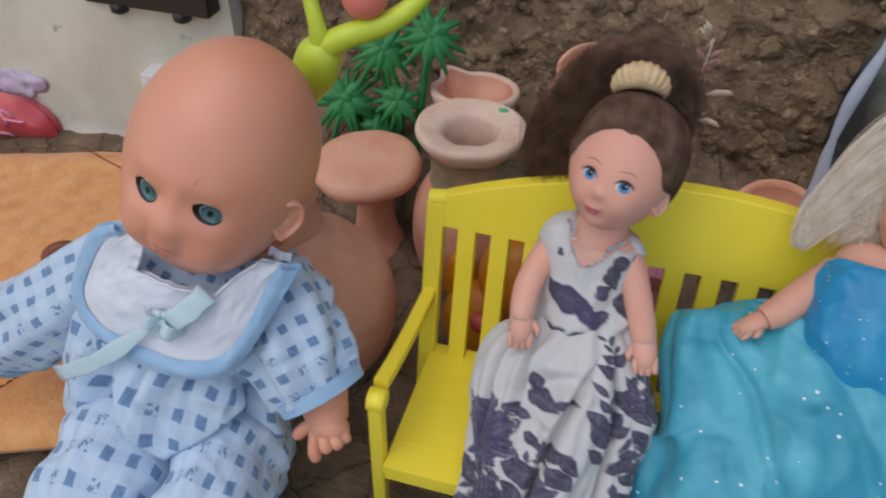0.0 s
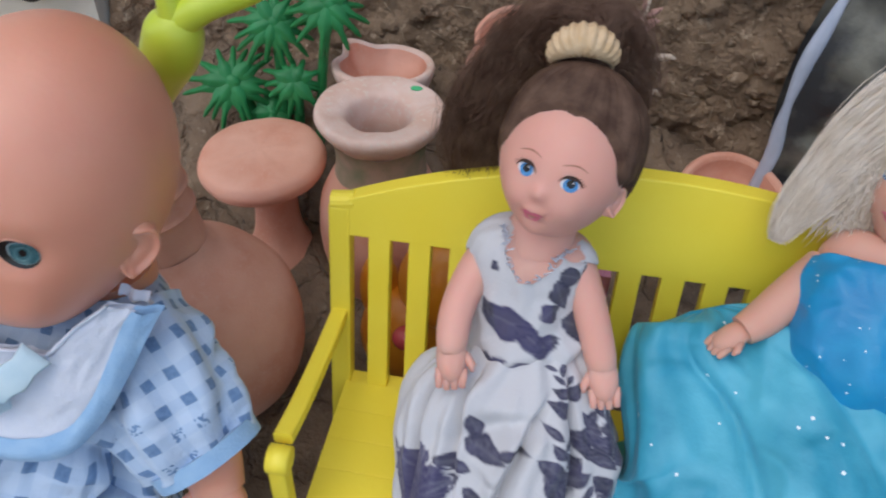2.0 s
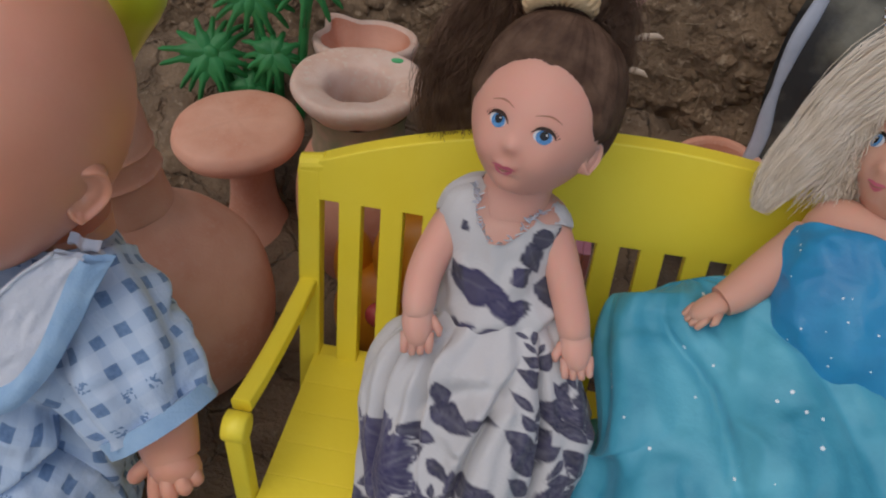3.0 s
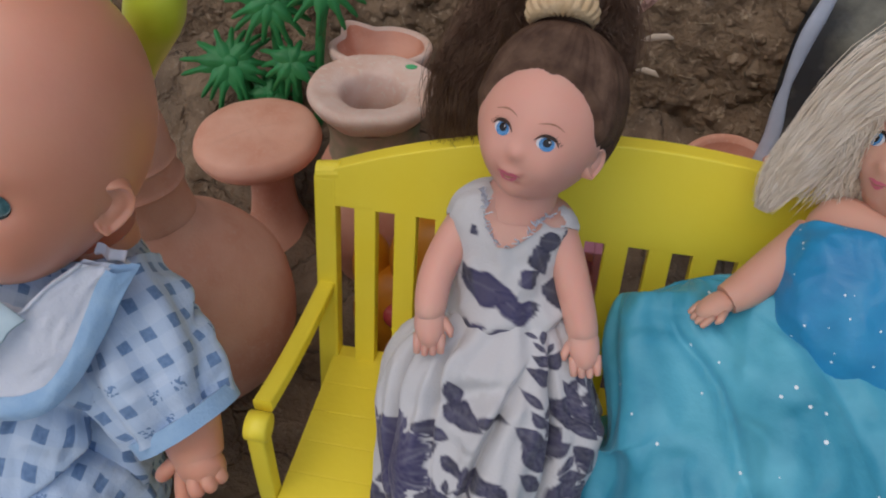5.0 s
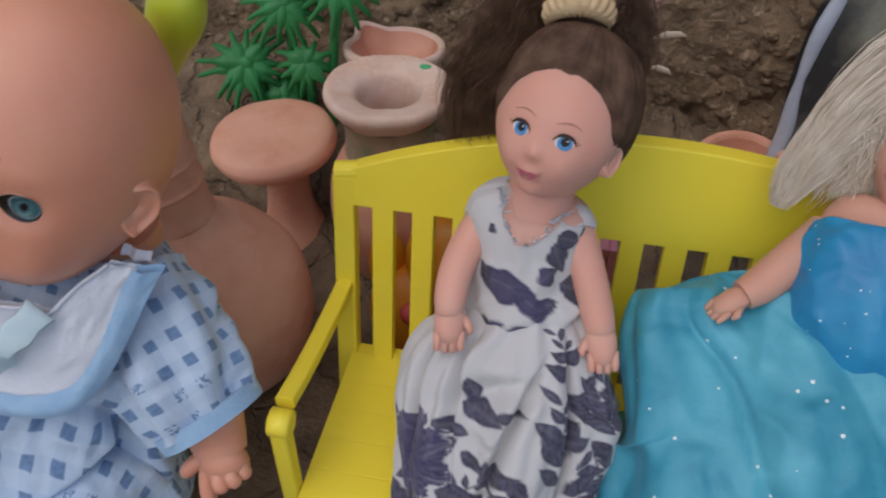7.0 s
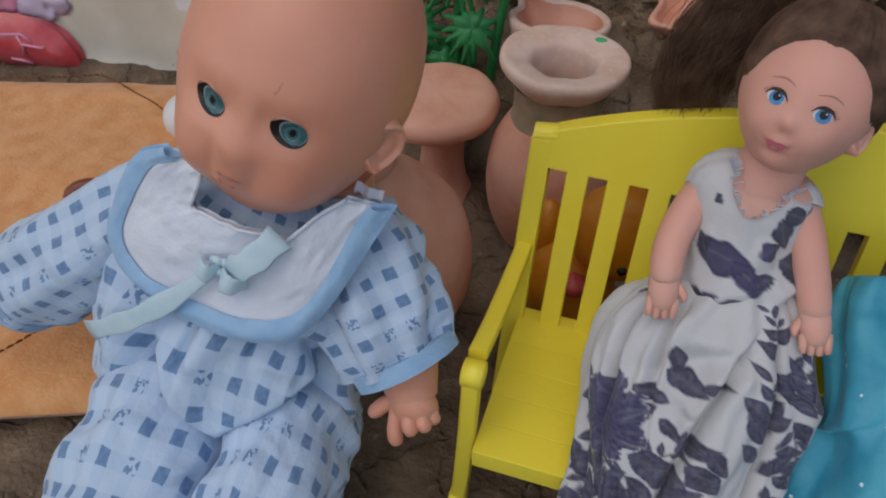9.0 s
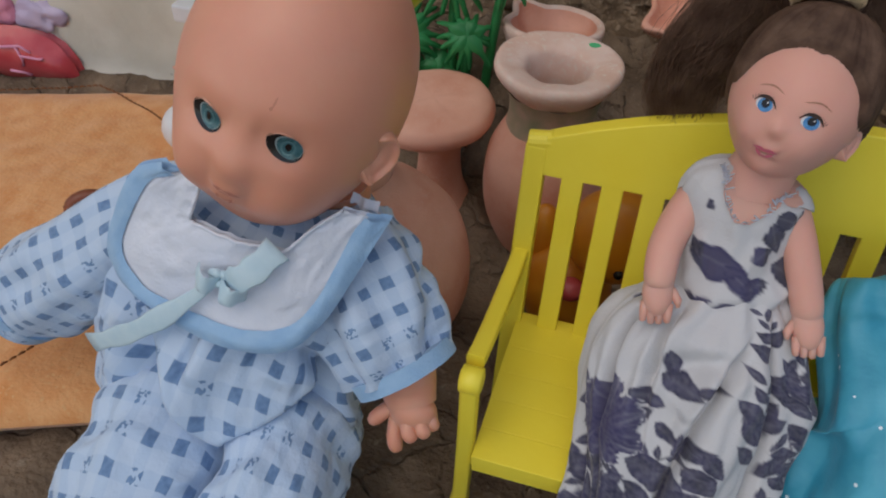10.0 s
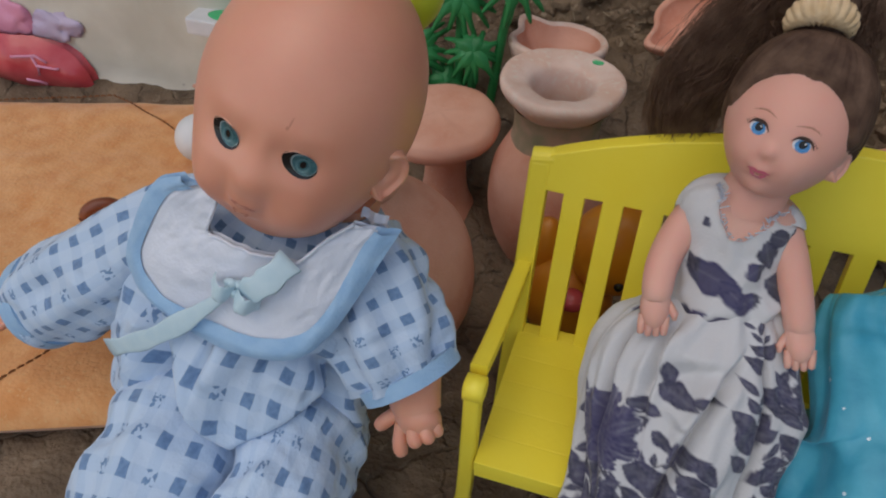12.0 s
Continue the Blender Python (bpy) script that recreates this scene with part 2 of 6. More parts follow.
EYE_TEAL = material("teal_glass_eye", (0.022, 0.085, 0.10), 0.15, (0.06, 0.165, 0.185), 1500, coat=0.3)
EYE_PALE = material("pale_teal_iris", (0.11, 0.235, 0.25), 0.2, (0.07, 0.17, 0.195), 1500)
LIP = material("pink_lip_paint", (0.66, 0.15, 0.22), 0.3)
LIP_DULL = material("worn_lip_paint", (0.58, 0.21, 0.15), 0.5)
RUBBED = material("rubbed_vinyl", (0.58, 0.235, 0.15), 0.5, (0.64, 0.265, 0.175), 400)
EYE_WHITE_DIM = material("clouded_eye_white", (0.30, 0.36, 0.36), 0.3, (0.22, 0.28, 0.29), 900)
LASH = material("brown_lash_paint", (0.045, 0.022, 0.016), 0.5)
BROW = material("brown_brow_paint", (0.40, 0.18, 0.11), 0.6)
HAIR_BROWN = material("brown_doll_hair", (0.070, 0.038, 0.026), 0.65, (0.135, 0.080, 0.054), 300, bump=0.4, bump_scale=1500, depth=0.0005, spec=0.15)
# same brown hair, its colour lightened to offset the ponytail's self-shadow
HAIR_TAIL = material("lightened_brown_doll_hair", (0.125, 0.068, 0.046), 0.6, (0.24, 0.148, 0.104), 200, spec=0.2)
HAIR_BLONDE = material("blonde_doll_hair", (0.78, 0.67, 0.53), 0.5, (0.90, 0.81, 0.69), 200, bump=0.2, bump_scale=1500, depth=0.0005)
BAND = material("beige_elastic", (0.62, 0.43, 0.24), 0.85, (0.7, 0.52, 0.32), 500, bump=0.4, bump_scale=1500, depth=0.0005)
COTTON = gingham()
BIB = material("white_bib_cotton", (0.74, 0.78, 0.86), 0.85, (0.66, 0.71, 0.80), 120, bump=0.4, bump_scale=1200, sheen=0.2, depth=0.0005)
BLUE_TRIM = material("light_blue_binding", (0.27, 0.47, 0.70), 0.8, (0.33, 0.53, 0.74), 300, bump=0.4, bump_scale=1500, sheen=0.2, depth=0.0004)
RIBBON = material("pale_aqua_ribbon", (0.5, 0.68, 0.76), 0.5, (0.58, 0.74, 0.8), 250, bump=0.2, bump_scale=1200, depth=0.0004)
FLORAL = floral()
TULLE = glitter("turquoise_tulle", (0.016, 0.285, 0.42), (0.085, 0.46, 0.60), 0.5, 0.16, 420)
SATIN = glitter("blue_satin", (0.001, 0.22, 0.47), (0.006, 0.31, 0.57), 0.38, 0.16, 800)
crumple(TULLE, TULLE.node_tree.nodes["Principled BSDF"].inputs["Normal"].links[0].from_node, 85.0, 0.0038)
crumple(SATIN, SATIN.node_tree.nodes["Principled BSDF"].inputs["Normal"].links[0].from_node, 120.0, 0.0035)
ORANGE = material("orange_cloth", (0.71, 0.295, 0.095), 0.85, (0.80, 0.40, 0.165), 130, bump=0.6, bump_scale=700, speck=(0.76, 0.44, 0.2), speck_scale=900, speck_cut=(0.58, 0.75), sheen=0.3, depth=0.0008)
THREAD = material("brown_stitching", (0.2, 0.07, 0.02), 0.8)
LIME = material("lime_plastic", (0.54, 0.68, 0.045), 0.35, (0.60, 0.72, 0.07), 80, spec=0.5)
CORAL = material("coral_plastic", (0.72, 0.18, 0.15), 0.4, (0.76, 0.22, 0.18), 120)
GREEN = material("green_plastic", (0.008, 0.165, 0.042), 0.5, (0.018, 0.24, 0.07), 120)
RED_FOIL = material("red_glossy_film", (0.55, 0.06, 0.075), 0.25, (0.64, 0.11, 0.12), 110, bump=0.35, bump_scale=160, coat=0.3)
PINK = material("pink_plastic", (0.72, 0.28, 0.42), 0.4, (0.76, 0.34, 0.48), 100)
LILAC = material("lilac_plastic", (0.5, 0.42, 0.58), 0.4, (0.56, 0.48, 0.62), 100)
WHITE = material("white_plastic", (0.75, 0.75, 0.76), 0.4, (0.68, 0.69, 0.7), 120)
BLACK = material("black_plastic", (0.012, 0.012, 0.013), 0.45, (0.02, 0.02, 0.022), 120)
DUCK = material("amber_plastic", (0.6, 0.2, 0.012), 0.35, (0.66, 0.27, 0.02), 90)
SLATE = material("grey_cloth", (0.034, 0.036, 0.038), 0.6, (0.21, 0.21, 0.17), 45, bump=0.5, bump_scale=300, depth=0.001, spread=(0.45, 0.65))
RIM = material("pale_blue_piping", (0.42, 0.48, 0.58), 0.5, (0.55, 0.60, 0.70), 90)
SILVER = material("silver_bead", (0.75, 0.75, 0.78), 0.2, metal=0.9)
DRY = material("dry_straw", (0.55, 0.45, 0.34), 0.9, (0.62, 0.52, 0.42), 500)
STRAW = material("buried_straw", (0.30, 0.23, 0.15), 0.9, (0.38, 0.3, 0.2), 500)
ROSE = material("faded_pink_petal", (0.42, 0.24, 0.2), 0.9, (0.5, 0.3, 0.26), 500)
BROWN = material("brown_plastic", (0.2, 0.05, 0.02), 0.35, (0.24, 0.07, 0.03), 200)


# ---- building ----
BASE = {}


def smooth(a, b, x):
    t = min(1.0, max(0.0, (x - a) / (b - a)))
    return t * t * (3 - 2 * t)


def bell(x, w):
    return math.exp(-(x / w) ** 2)


class Acc:
    """Collects verts, faces, UVs, material slots and ink, and makes one mesh of them."""

    def __init__(self):
        self.v, self.f, self.m, self.uv, self.ink, self.mats = [], [], [], [], [], []

    def slot(self, mat):
        if mat not in self.mats:
            self.mats.append(mat)
        return self.mats.index(mat)

    def add(self, verts, faces, mat, uvs=None, inks=None):
        o, k = len(self.v), self.slot(mat)
        self.v += [tuple(p) for p in verts]
        self.uv += uvs or [(p[0], p[2]) for p in verts]
        self.ink += inks or [(0.0, 0.0, 0.0, 1.0)] * len(verts)
        self.f += [tuple(i + o for i in f) for f in faces]
        self.m += [k] * len(faces)

    def grid(self, fn, us, vs, mat, wrap=True, caps=(False, False), uvfn=None, inkfn=None):
        """A sheet from fn(u, v); wrap joins the last u to the first."""
        nu, nv = len(us), len(vs)
        verts = [fn(u, v) for v in vs for u in us]
        faces = []
        for j in range(nv - 1):
            for i in range(nu if wrap else nu - 1):
                a, b = j * nu + i, j * nu + (i + 1) % nu
                faces.append((a, b, b + nu, a + nu))
        if caps[0]:
            faces.append(tuple(range(nu))[::-1])
        if caps[1]:
            faces.append(tuple(range((nv - 1) * nu, nv * nu)))
        uvs = [uvfn(u, v) for v in vs for u in us] if uvfn else None
        inks = [inkfn(u, v) for v in vs for u in us] if inkfn else None
        self.add(verts, faces, mat, uvs, inks)

    def ball(self, c, r, mat, nu=16, nv=10, turn=None):
        r = (r, r, r) if isinstance(r, (int, float)) else r
        q = turn or Matrix.Identity(3)

        def f(u, v):
            return Vector(c) + q @ Vector((r[0] * math.cos(u) * math.cos(v), r[1] * math.sin(u) * math.cos(v), r[2] * math.sin(v)))
        self.grid(f, [2 * math.pi * i / nu for i in range(nu)], [math.pi * (j / nv - 0.5) * 0.999 for j in range(nv + 1)], mat)

    def rod(self, pts, radii, mat, n=8, flat=1.0, side=None, caps=True):
        """A tube along points; radii one a point or one for all."""
        pts = [Vector(p) for p in pts]
        if isinstance(radii, (int, float)):
            radii = [radii] * len(pts)
        rings = []
        ref = Vector(side) if side else Vector((0.13, 0.21, 0.97))
        for i, p in enumerate(pts):
            t = (pts[min(i + 1, len(pts) - 1)] - pts[max(i - 1, 0)]).normalized()
            a = ref - t * ref.dot(t)
            a = a.normalized() if a.length > 1e-5 else t.orthogonal().normalized()
            b = t.cross(a)
            rings.append((p, a, b, radii[i]))
        us = [2 * math.pi * i / n for i in range(n)]
        verts = [p + a * (r * math.cos(u)) + b * (r * flat * math.sin(u)) for p, a, b, r in rings for u in us]
        faces = [(j * n + i, j * n + (i + 1) % n, (j + 1) * n + (i + 1) % n, (j + 1) * n + i) for j in range(len(pts) - 1) for i in range(n)]
        if caps:
            faces += [tuple(range(n))[::-1], tuple(range((len(pts) - 1) * n, len(pts) * n))]
        self.add(verts, faces, mat)

    def lathe(self, profile, mat, c=(0, 0, 0), n=48, turn=None, wobble=0.0, seed=0.0):
        """Radius and height pairs turned about the upright axis."""
        q = turn or Matrix.Identity(3)
        c = Vector(c)

        def f(u, v):
            r, h = profile[v]
            k = 1 + wobble * noise.noise((math.cos(u) * 1.5 + seed, math.sin(u) * 1.5, h * 60))
            return c + q @ Vector((r * k * math.cos(u), r * k * math.sin(u), h + min(1.0, r / 0.012) * wobble * 0.02 * noise.noise((math.cos(u) * 2, math.sin(u) * 2, seed))))
        self.grid(f, [2 * math.pi * i / n for i in range(n)], range(len(profile)), mat)

    def box(self, lo, hi, mat, bevel=0.0005):
        bm = bmesh.new()
        bmesh.ops.create_cube(bm, size=1)
        size = [max(1e-5, h - l) for l, h in zip(lo, hi)]
        for v in bm.verts:
            v.co = Vector([(l + h) / 2 + c * s for l, h, c, s in zip(lo, hi, v.co, size)])
        if bevel:
            bmesh.ops.bevel(bm, geom=bm.edges[:], offset=min(bevel, min(size) * 0.4), segments=2, affect="EDGES", profile=0.6)
        bm.verts.index_update()
        self.add([v.co.copy() for v in bm.verts], [[v.index for v in f.verts] for f in bm.faces], mat)
        bm.free()


def place(name, acc, base, parent=None, label="", soft=True):
    """One mesh object from what acc holds, its origin at base."""
    base = BASE[parent.name] if parent else Vector(base)
    me = bpy.data.meshes.new(name)
    me.from_pydata([Vector(v) - base for v in acc.v], [], acc.f)
    for m in acc.mats:
        me.materials.append(m)
    me.polygons.foreach_set("material_index", acc.m)
    me.polygons.foreach_set("use_smooth", [soft] * len(acc.f))
    layer = me.uv_layers.new(name="UVMap")
    loops = np.empty(len(me.loops), dtype=np.int32)
    me.loops.foreach_get("vertex_index", loops)
    layer.data.foreach_set("uv", np.array(acc.uv, dtype=np.float32)[loops].ravel())
    if any(i[0] for i in acc.ink):
        at = me.attributes.new("ink", "FLOAT_COLOR", "POINT")
        at.data.foreach_set("color", np.array(acc.ink, dtype=np.float32).ravel())
    me.validate()
    me.update()
    ob = new(name, me)
    if parent:
        ob.parent = parent
        BASE[ob.name] = base
        if label:
            ob["label"] = label
    else:
        ob.location = base
        BASE[ob.name] = base
    return ob


def thing(name, base, label, category, group=""):
    ob = new(name)
    ob.empty_display_size = 0.01
    ob.location = base
    BASE[ob.name] = Vector(base)
    return tagged(ob, label, category, group)


def spline(pts, n):
    """n points on a smooth line through pts (tuples of any length)."""
    pts = [np.array(p, float) for p in pts]
    out = []
    for k in range(n):
        t = k / (n - 1) * (len(pts) - 1)
        i = min(int(t), len(pts) - 2)
        f = t - i
        p0, p1, p2, p3 = pts[max(i - 1, 0)], pts[i], pts[i + 1], pts[min(i + 2, len(pts) - 1)]
        out.append(0.5 * (2 * p1 + (p2 - p0) * f + (2 * p0 - 5 * p1 + 4 * p2 - p3) * f * f + (3 * p1 - p0 - 3 * p2 + p3) * f ** 3))
    return out


class Tube:
    """A limb or garment: rows of (x, y, z, half width, half depth); ang 0 to the right, -pi/2 to the front."""

    def __init__(self, rows, side=(1, 0, 0), front=(0, 1, 0), n=60):
        self.rows = spline(rows, n)
        self.n = n
        self.fr = []
        self.long = [0.0]
        for i in range(n):
            a, b = Vector(self.rows[max(i - 1, 0)][:3]), Vector(self.rows[min(i + 1, n - 1)][:3])
            t = (b - a).normalized()
            s = (Vector(side) - t * t.dot(Vector(side))).normalized()
            f = t.cross(s)
            if f.dot(Vector(front)) < 0:
                f = -f
            self.fr.append((s, f))
            if i:
                self.long.append(self.long[-1] + (Vector(self.rows[i][:3]) - Vector(self.rows[i - 1][:3])).length)
        self.mean = sum(max(r[3], r[4]) for r in self.rows) / n

    def at(self, s, ang, lift=0.0):
        t = min(max(s, 0), 1) * (self.n - 1)
        i = min(int(t), self.n - 2)
        f = t - i
        r = self.rows[i] * (1 - f) + self.rows[i + 1] * f
        sd = self.fr[i][0].lerp(self.fr[i + 1][0], f)
        fd = self.fr[i][1].lerp(self.fr[i + 1][1], f)
        return Vector(r[:3]) + sd * ((r[3] + lift) * math.cos(ang)) + fd * ((r[4] + lift) * math.sin(ang))

    def uv(self, s, ang):
        i = min(int(s * (self.n - 1)), self.n - 1)
        return ((ang + math.pi / 2) * self.mean, self.long[i] + 0.0)

    def skin(self, acc, mat, nu=48, nv=40, lift=None, caps=(True, True), ink=None, weave=1.0):
        us = [2 * math.pi * i / nu - math.pi * 1.5 for i in range(nu + 1)]
        vs = [j / (nv - 1) for j in range(nv)]
        fn = (lambda u, v: self.at(v, u, lift(v, u))) if lift else (lambda u, v: self.at(v, u))
        acc.grid(fn, us, vs, mat, wrap=False, uvfn=lambda u, v: ((u + math.pi / 2) * self.mean * weave, v * self.long[-1] * weave), inkfn=ink)
        for end, on in ((0, caps[0]), (1, caps[1])):
            if on:
                ring = [self.at(end, 2 * math.pi * i / 24) for i in range(24)]
                c = sum(ring, Vector()) / 24
                acc.add(ring + [c], [(i, (i + 1) % 24, 24) for i in range(24)], mat)


class Head:
    """An egg-shaped head; features at (az, el) in radians, az to the viewer's right, el up, 0, 0 in front."""

    def __init__(self, centre, radii, turn, bumps, jaw=0.15):
        self.c, self.r, self.q, self.b, self.jaw = Vector(centre), radii, turn, bumps, jaw

    def at(self, az, el, lift=0.0):
        d = Vector((math.sin(az) * math.cos(el), -math.cos(az) * math.cos(el), math.sin(el)))
        k = 1 + sum(h * math.exp(-(((az - a) * math.cos(el)) / wa) ** 2 - ((el - e) / we) ** 2) for a, e, wa, we, h in self.b)
        nx = 1 - self.jaw * smooth(0.05, -0.9, d.z)
        return self.c + self.q @ (Vector((self.r[0] * d.x * nx, self.r[1] * d.y, self.r[2] * d.z)) * k + d * lift)

    def skin(self, acc, mat, nu=96, nv=64):
        us = []
        for i in range(nu):
            t = i / nu * 2 - 1
            us.append(math.pi * (0.45 * t + 0.55 * t ** 3))
        acc.grid(lambda u, v: self.at(u, v), us, [math.pi * (j / nv - 0.5) * 0.9995 for j in range(nv + 1)], mat)

    def spot(self, acc, az, el, w, h, mat, lift, top=1.0, bottom=1.0, lean=0.0, n=28, power=1.0):
        """A flat painted shape; top and bottom scale its upper and lower halves."""
        ring = []
        for i in range(n):
            a = 2 * math.pi * i / n
            x = w * math.copysign(abs(math.cos(a)) ** power, math.cos(a))
            y = h * math.sin(a) * (top if math.sin(a) > 0 else bottom)
            ring.append((az + (x * math.cos(lean) - y * math.sin(lean)) / max(0.3, math.cos(el)), el + x * math.sin(lean) + y * math.cos(lean)))
        rings = [1.0, 0.66, 0.33]
        verts = [self.at(az + (p - az) * k, el + (q - el) * k, lift) for k in rings for p, q in ring] + [self.at(az, el, lift)]
        faces = [(j * n + i, j * n + (i + 1) % n, (j + 1) * n + (i + 1) % n, (j + 1) * n + i) for j in range(2) for i in range(n)] + [(2 * n + i, 2 * n + (i + 1) % n, 3 * n) for i in range(n)]
        acc.add(verts, faces, mat)

    def arc(self, acc, pts, width, mat, lift, n=14):
        """A thin painted line, thick in the middle."""
        line = spline(pts, n)
        verts, faces = [], []
        for i, (a, e) in enumerate(line):
            k = width * (0.25 + 0.75 * math.sin(math.pi * i / (n - 1)))
            verts += [self.at(a, e + k, lift), self.at(a, e - k, lift)]
        faces = [(2 * i, 2 * i + 1, 2 * i + 3, 2 * i + 2) for i in range(n - 1)]
        acc.add(verts, faces, mat)

    def cap(self, acc, line, mat, lift, nu=90, nv=40, rough=0.0, crown=0.0):
        """A hair cap from the hairline line(az) up over the crown."""
        us = [-math.pi + 2 * math.pi * i / nu for i in range(nu)]

        def f(u, v):
            e = line(u) + (math.pi / 2 * 0.999 - line(u)) * v
            g = rough * noise.noise((u * 9, v * 2.5, 3.1)) + rough * 0.6 * noise.noise((u * 26, v * 2, 7.7))
            return self.at(u, e, lift * smooth(0.0, 0.12, v) + crown * smooth(0.1, 0.8, v) + g)
        acc.grid(f, us, [j / nv for j in range(nv + 1)], mat)

    def ear(self, acc, az, el, size, mat, flare=0.66):
        """A cupped ear: a rolled outer rim, a hollow, a small flap in front and a lobe below."""
        c = self.at(az, el)
        s = 1 if az > 0 else -1
        out = self.q @ Vector((s, 0, 0))
        front = self.q @ Vector((0, -1, 0))
        n = (out * (1 - flare) + front * flare).normalized()
        up = self.q @ Vector((0, 0.10, 1))
        up = (up - n * up.dot(n)).normalized()
        back = up.cross(n) * s
        if back.dot(out) < 0:
            back = -back

        def f(u, k):
            x, y = math.cos(u), math.sin(u)
            w = 0.74 - 0.20 * smooth(0.1, -1.0, y)
            rim = bell(k - 0.84, 0.13) * smooth(-0.95, -0.45, x - 0.25 * y) * 0.17
            hollow = -0.20 * bell(math.hypot(x * k + 0.12, y * k - 0.05) / 0.40, 0.8)
            lobe = 0.10 * bell(math.hypot(x * k + 0.05, y * k + 0.80) / 0.26, 0.8)
            flap = 0.12 * bell(math.hypot(x * k + 0.62, y * k + 0.05) / 0.2, 0.8)
            h = rim + hollow + lobe + flap - 0.75 * smooth(0.88, 1.12, k) * smooth(-1.2, 0.2, x) - 0.2 * smooth(0.3, 1.0, -x * k)
            return c + (back * (x * k * w + 0.12) + up * (y * k) + n * (h + 0.07)) * size
        acc.grid(f, [2 * math.pi * i / 48 for i in range(48)], [0.02 + 1.1 * j / 22 for j in range(23)], mat)


def turn_to(yaw, pitch, roll):
    """A head's turn: yaw to the viewer's left, pitch up, roll to the viewer's right, degrees."""
    return Euler((radians(-pitch), radians(roll), radians(-yaw)), "XYZ").to_matrix()


def paw(acc, wrist, way, size, mat, spread=(1, 0, 0), down=(0, 0, -1)):
    """A small doll's palm with four stubby fingers and a thumb."""
    way, spread, down = Vector(way).normalized(), Vector(spread).normalized(), Vector(down).normalized()
    spread = (spread - way * spread.dot(way)).normalized()
    w = Vector(wrist)
    q = Matrix((spread, way.cross(spread), way)).transposed()
    acc.ball(w + way * size * 0.42, (size * 0.50, size * 0.38, size * 0.85), mat, 22, 16, q)
    for k in range(4):
        o = w + way * size * 0.8 + spread * size * (k - 1.5) * 0.25
        tip = o + way * size * (0.55 - 0.06 * abs(k - 1.3)) + down * size * 0.16
        acc.rod([o, o.lerp(tip, 0.5) + way * size * 0.03, tip, tip + way * size * 0.04], [size * 0.15, size * 0.145, size * 0.11, size * 0.03], mat, 8)
    o = w + way * size * 0.35 + spread * size * 0.4
    acc.rod([o, o + way * size * 0.35 + spread * size * 0.25, o + way * size * 0.55 + spread * size * 0.27], [size * 0.16, size * 0.14, size * 0.06], mat, 8)


# ---- ground and walls ----
def ground_height(x, y):
    """Trodden earth that banks up towards the mud wall."""
    near = smooth(-0.15, -0.09, x)
    h = near * (0.012 * smooth(0.035, 0.07, y) + 0.034 * smooth(0.072, 0.115, y))
    far = bell(x, 1.2) * bell(y, 1.2)
    h += far * (0.0022 * noise.fractal((x * 22, y * 22, 0.3), 1.0, 2.0, 5) + 0.0007 * noise.noise((x * 160, y * 160, 1.3)))
    h += near * smooth(0.045, 0.085, y) * smooth(0.3, 0.15, y) * (0.0048 * noise.fractal((x * 60, y * 60, 4.3), 0.9, 2.1, 6) + 0.0024 * abs(noise.noise((x * 190, y * 190, 6.1))) - 0.0050 * max(0.0, noise.noise((x * 130, y * 130, 8.8)) - 0.2))
    foot = (0.138 + 0.16 * (x + 0.03)) - y
    h += smooth(-0.09, -0.125, x) * smooth(-0.6, -0.4, x) * smooth(0.024, 0.004, foot) * (0.0095 + 0.0030 * noise.noise((x * 55, y * 55, 9)) + 0.0012 * noise.noise((x * 190, y * 190, 3)))
    return h - 0.0022 * bell(math.hypot(x + 0.005, y + 0.03), 0.06) * 0.5


def spread_line(lo, hi, step, reach, grow=1.5):
    """Even steps between lo and hi, then ever longer ones out to reach."""
    out = [lo + step * i for i in range(int((hi - lo) / step) + 1)]
    s, a, b = step, out[0], out[-1]
    while b < reach or a > -reach:
        s *= grow
        a, b = a - s, b + s
        out = [a] + out + [b]
    return out


def build_ground():
    acc = Acc()
    xs, ys = spread_line(-0.30, 0.20, 0.0016, 40), spread_line(-0.13, 0.16, 0.0014, 40)
    acc.grid(lambda u, v: Vector((u, v, ground_height(u, v))), xs, ys, EARTH, wrap=False)
    tagged(place("ground", acc, (0, 0, 0)), "brown trodden earth floor with fine cracks", "ground", kind="structure")


def wall_line(x):
    """Where the foot of the wall runs."""
    return 0.148 + 0.16 * (x + 0.03) if x < -0.03 else 0.148 - 0.2 * smooth(-0.03, 0.16, x) * 0.16


def mud_face(x, z):
    y = wall_line(x) - 0.012 + 0.12 * z - 0.012 * smooth(0.0, 0.12, x)
    k = bell(x, 1.0) * bell(z, 0.8)
    big = noise.fractal((x * 38, z * 38, 5.1), 0.9, 2.1, 6)
    rid = abs(noise.noise((x * 120, z * 120, 2.2))) + 0.5 * abs(noise.noise((x * 260, z * 260, 8.2)))
    pit = max(0.0, noise.noise((x * 75, z * 75, 11.0)) - 0.25)
    return y - k * (0.0046 * big - 0.0028 * rid - 0.012 * pit)


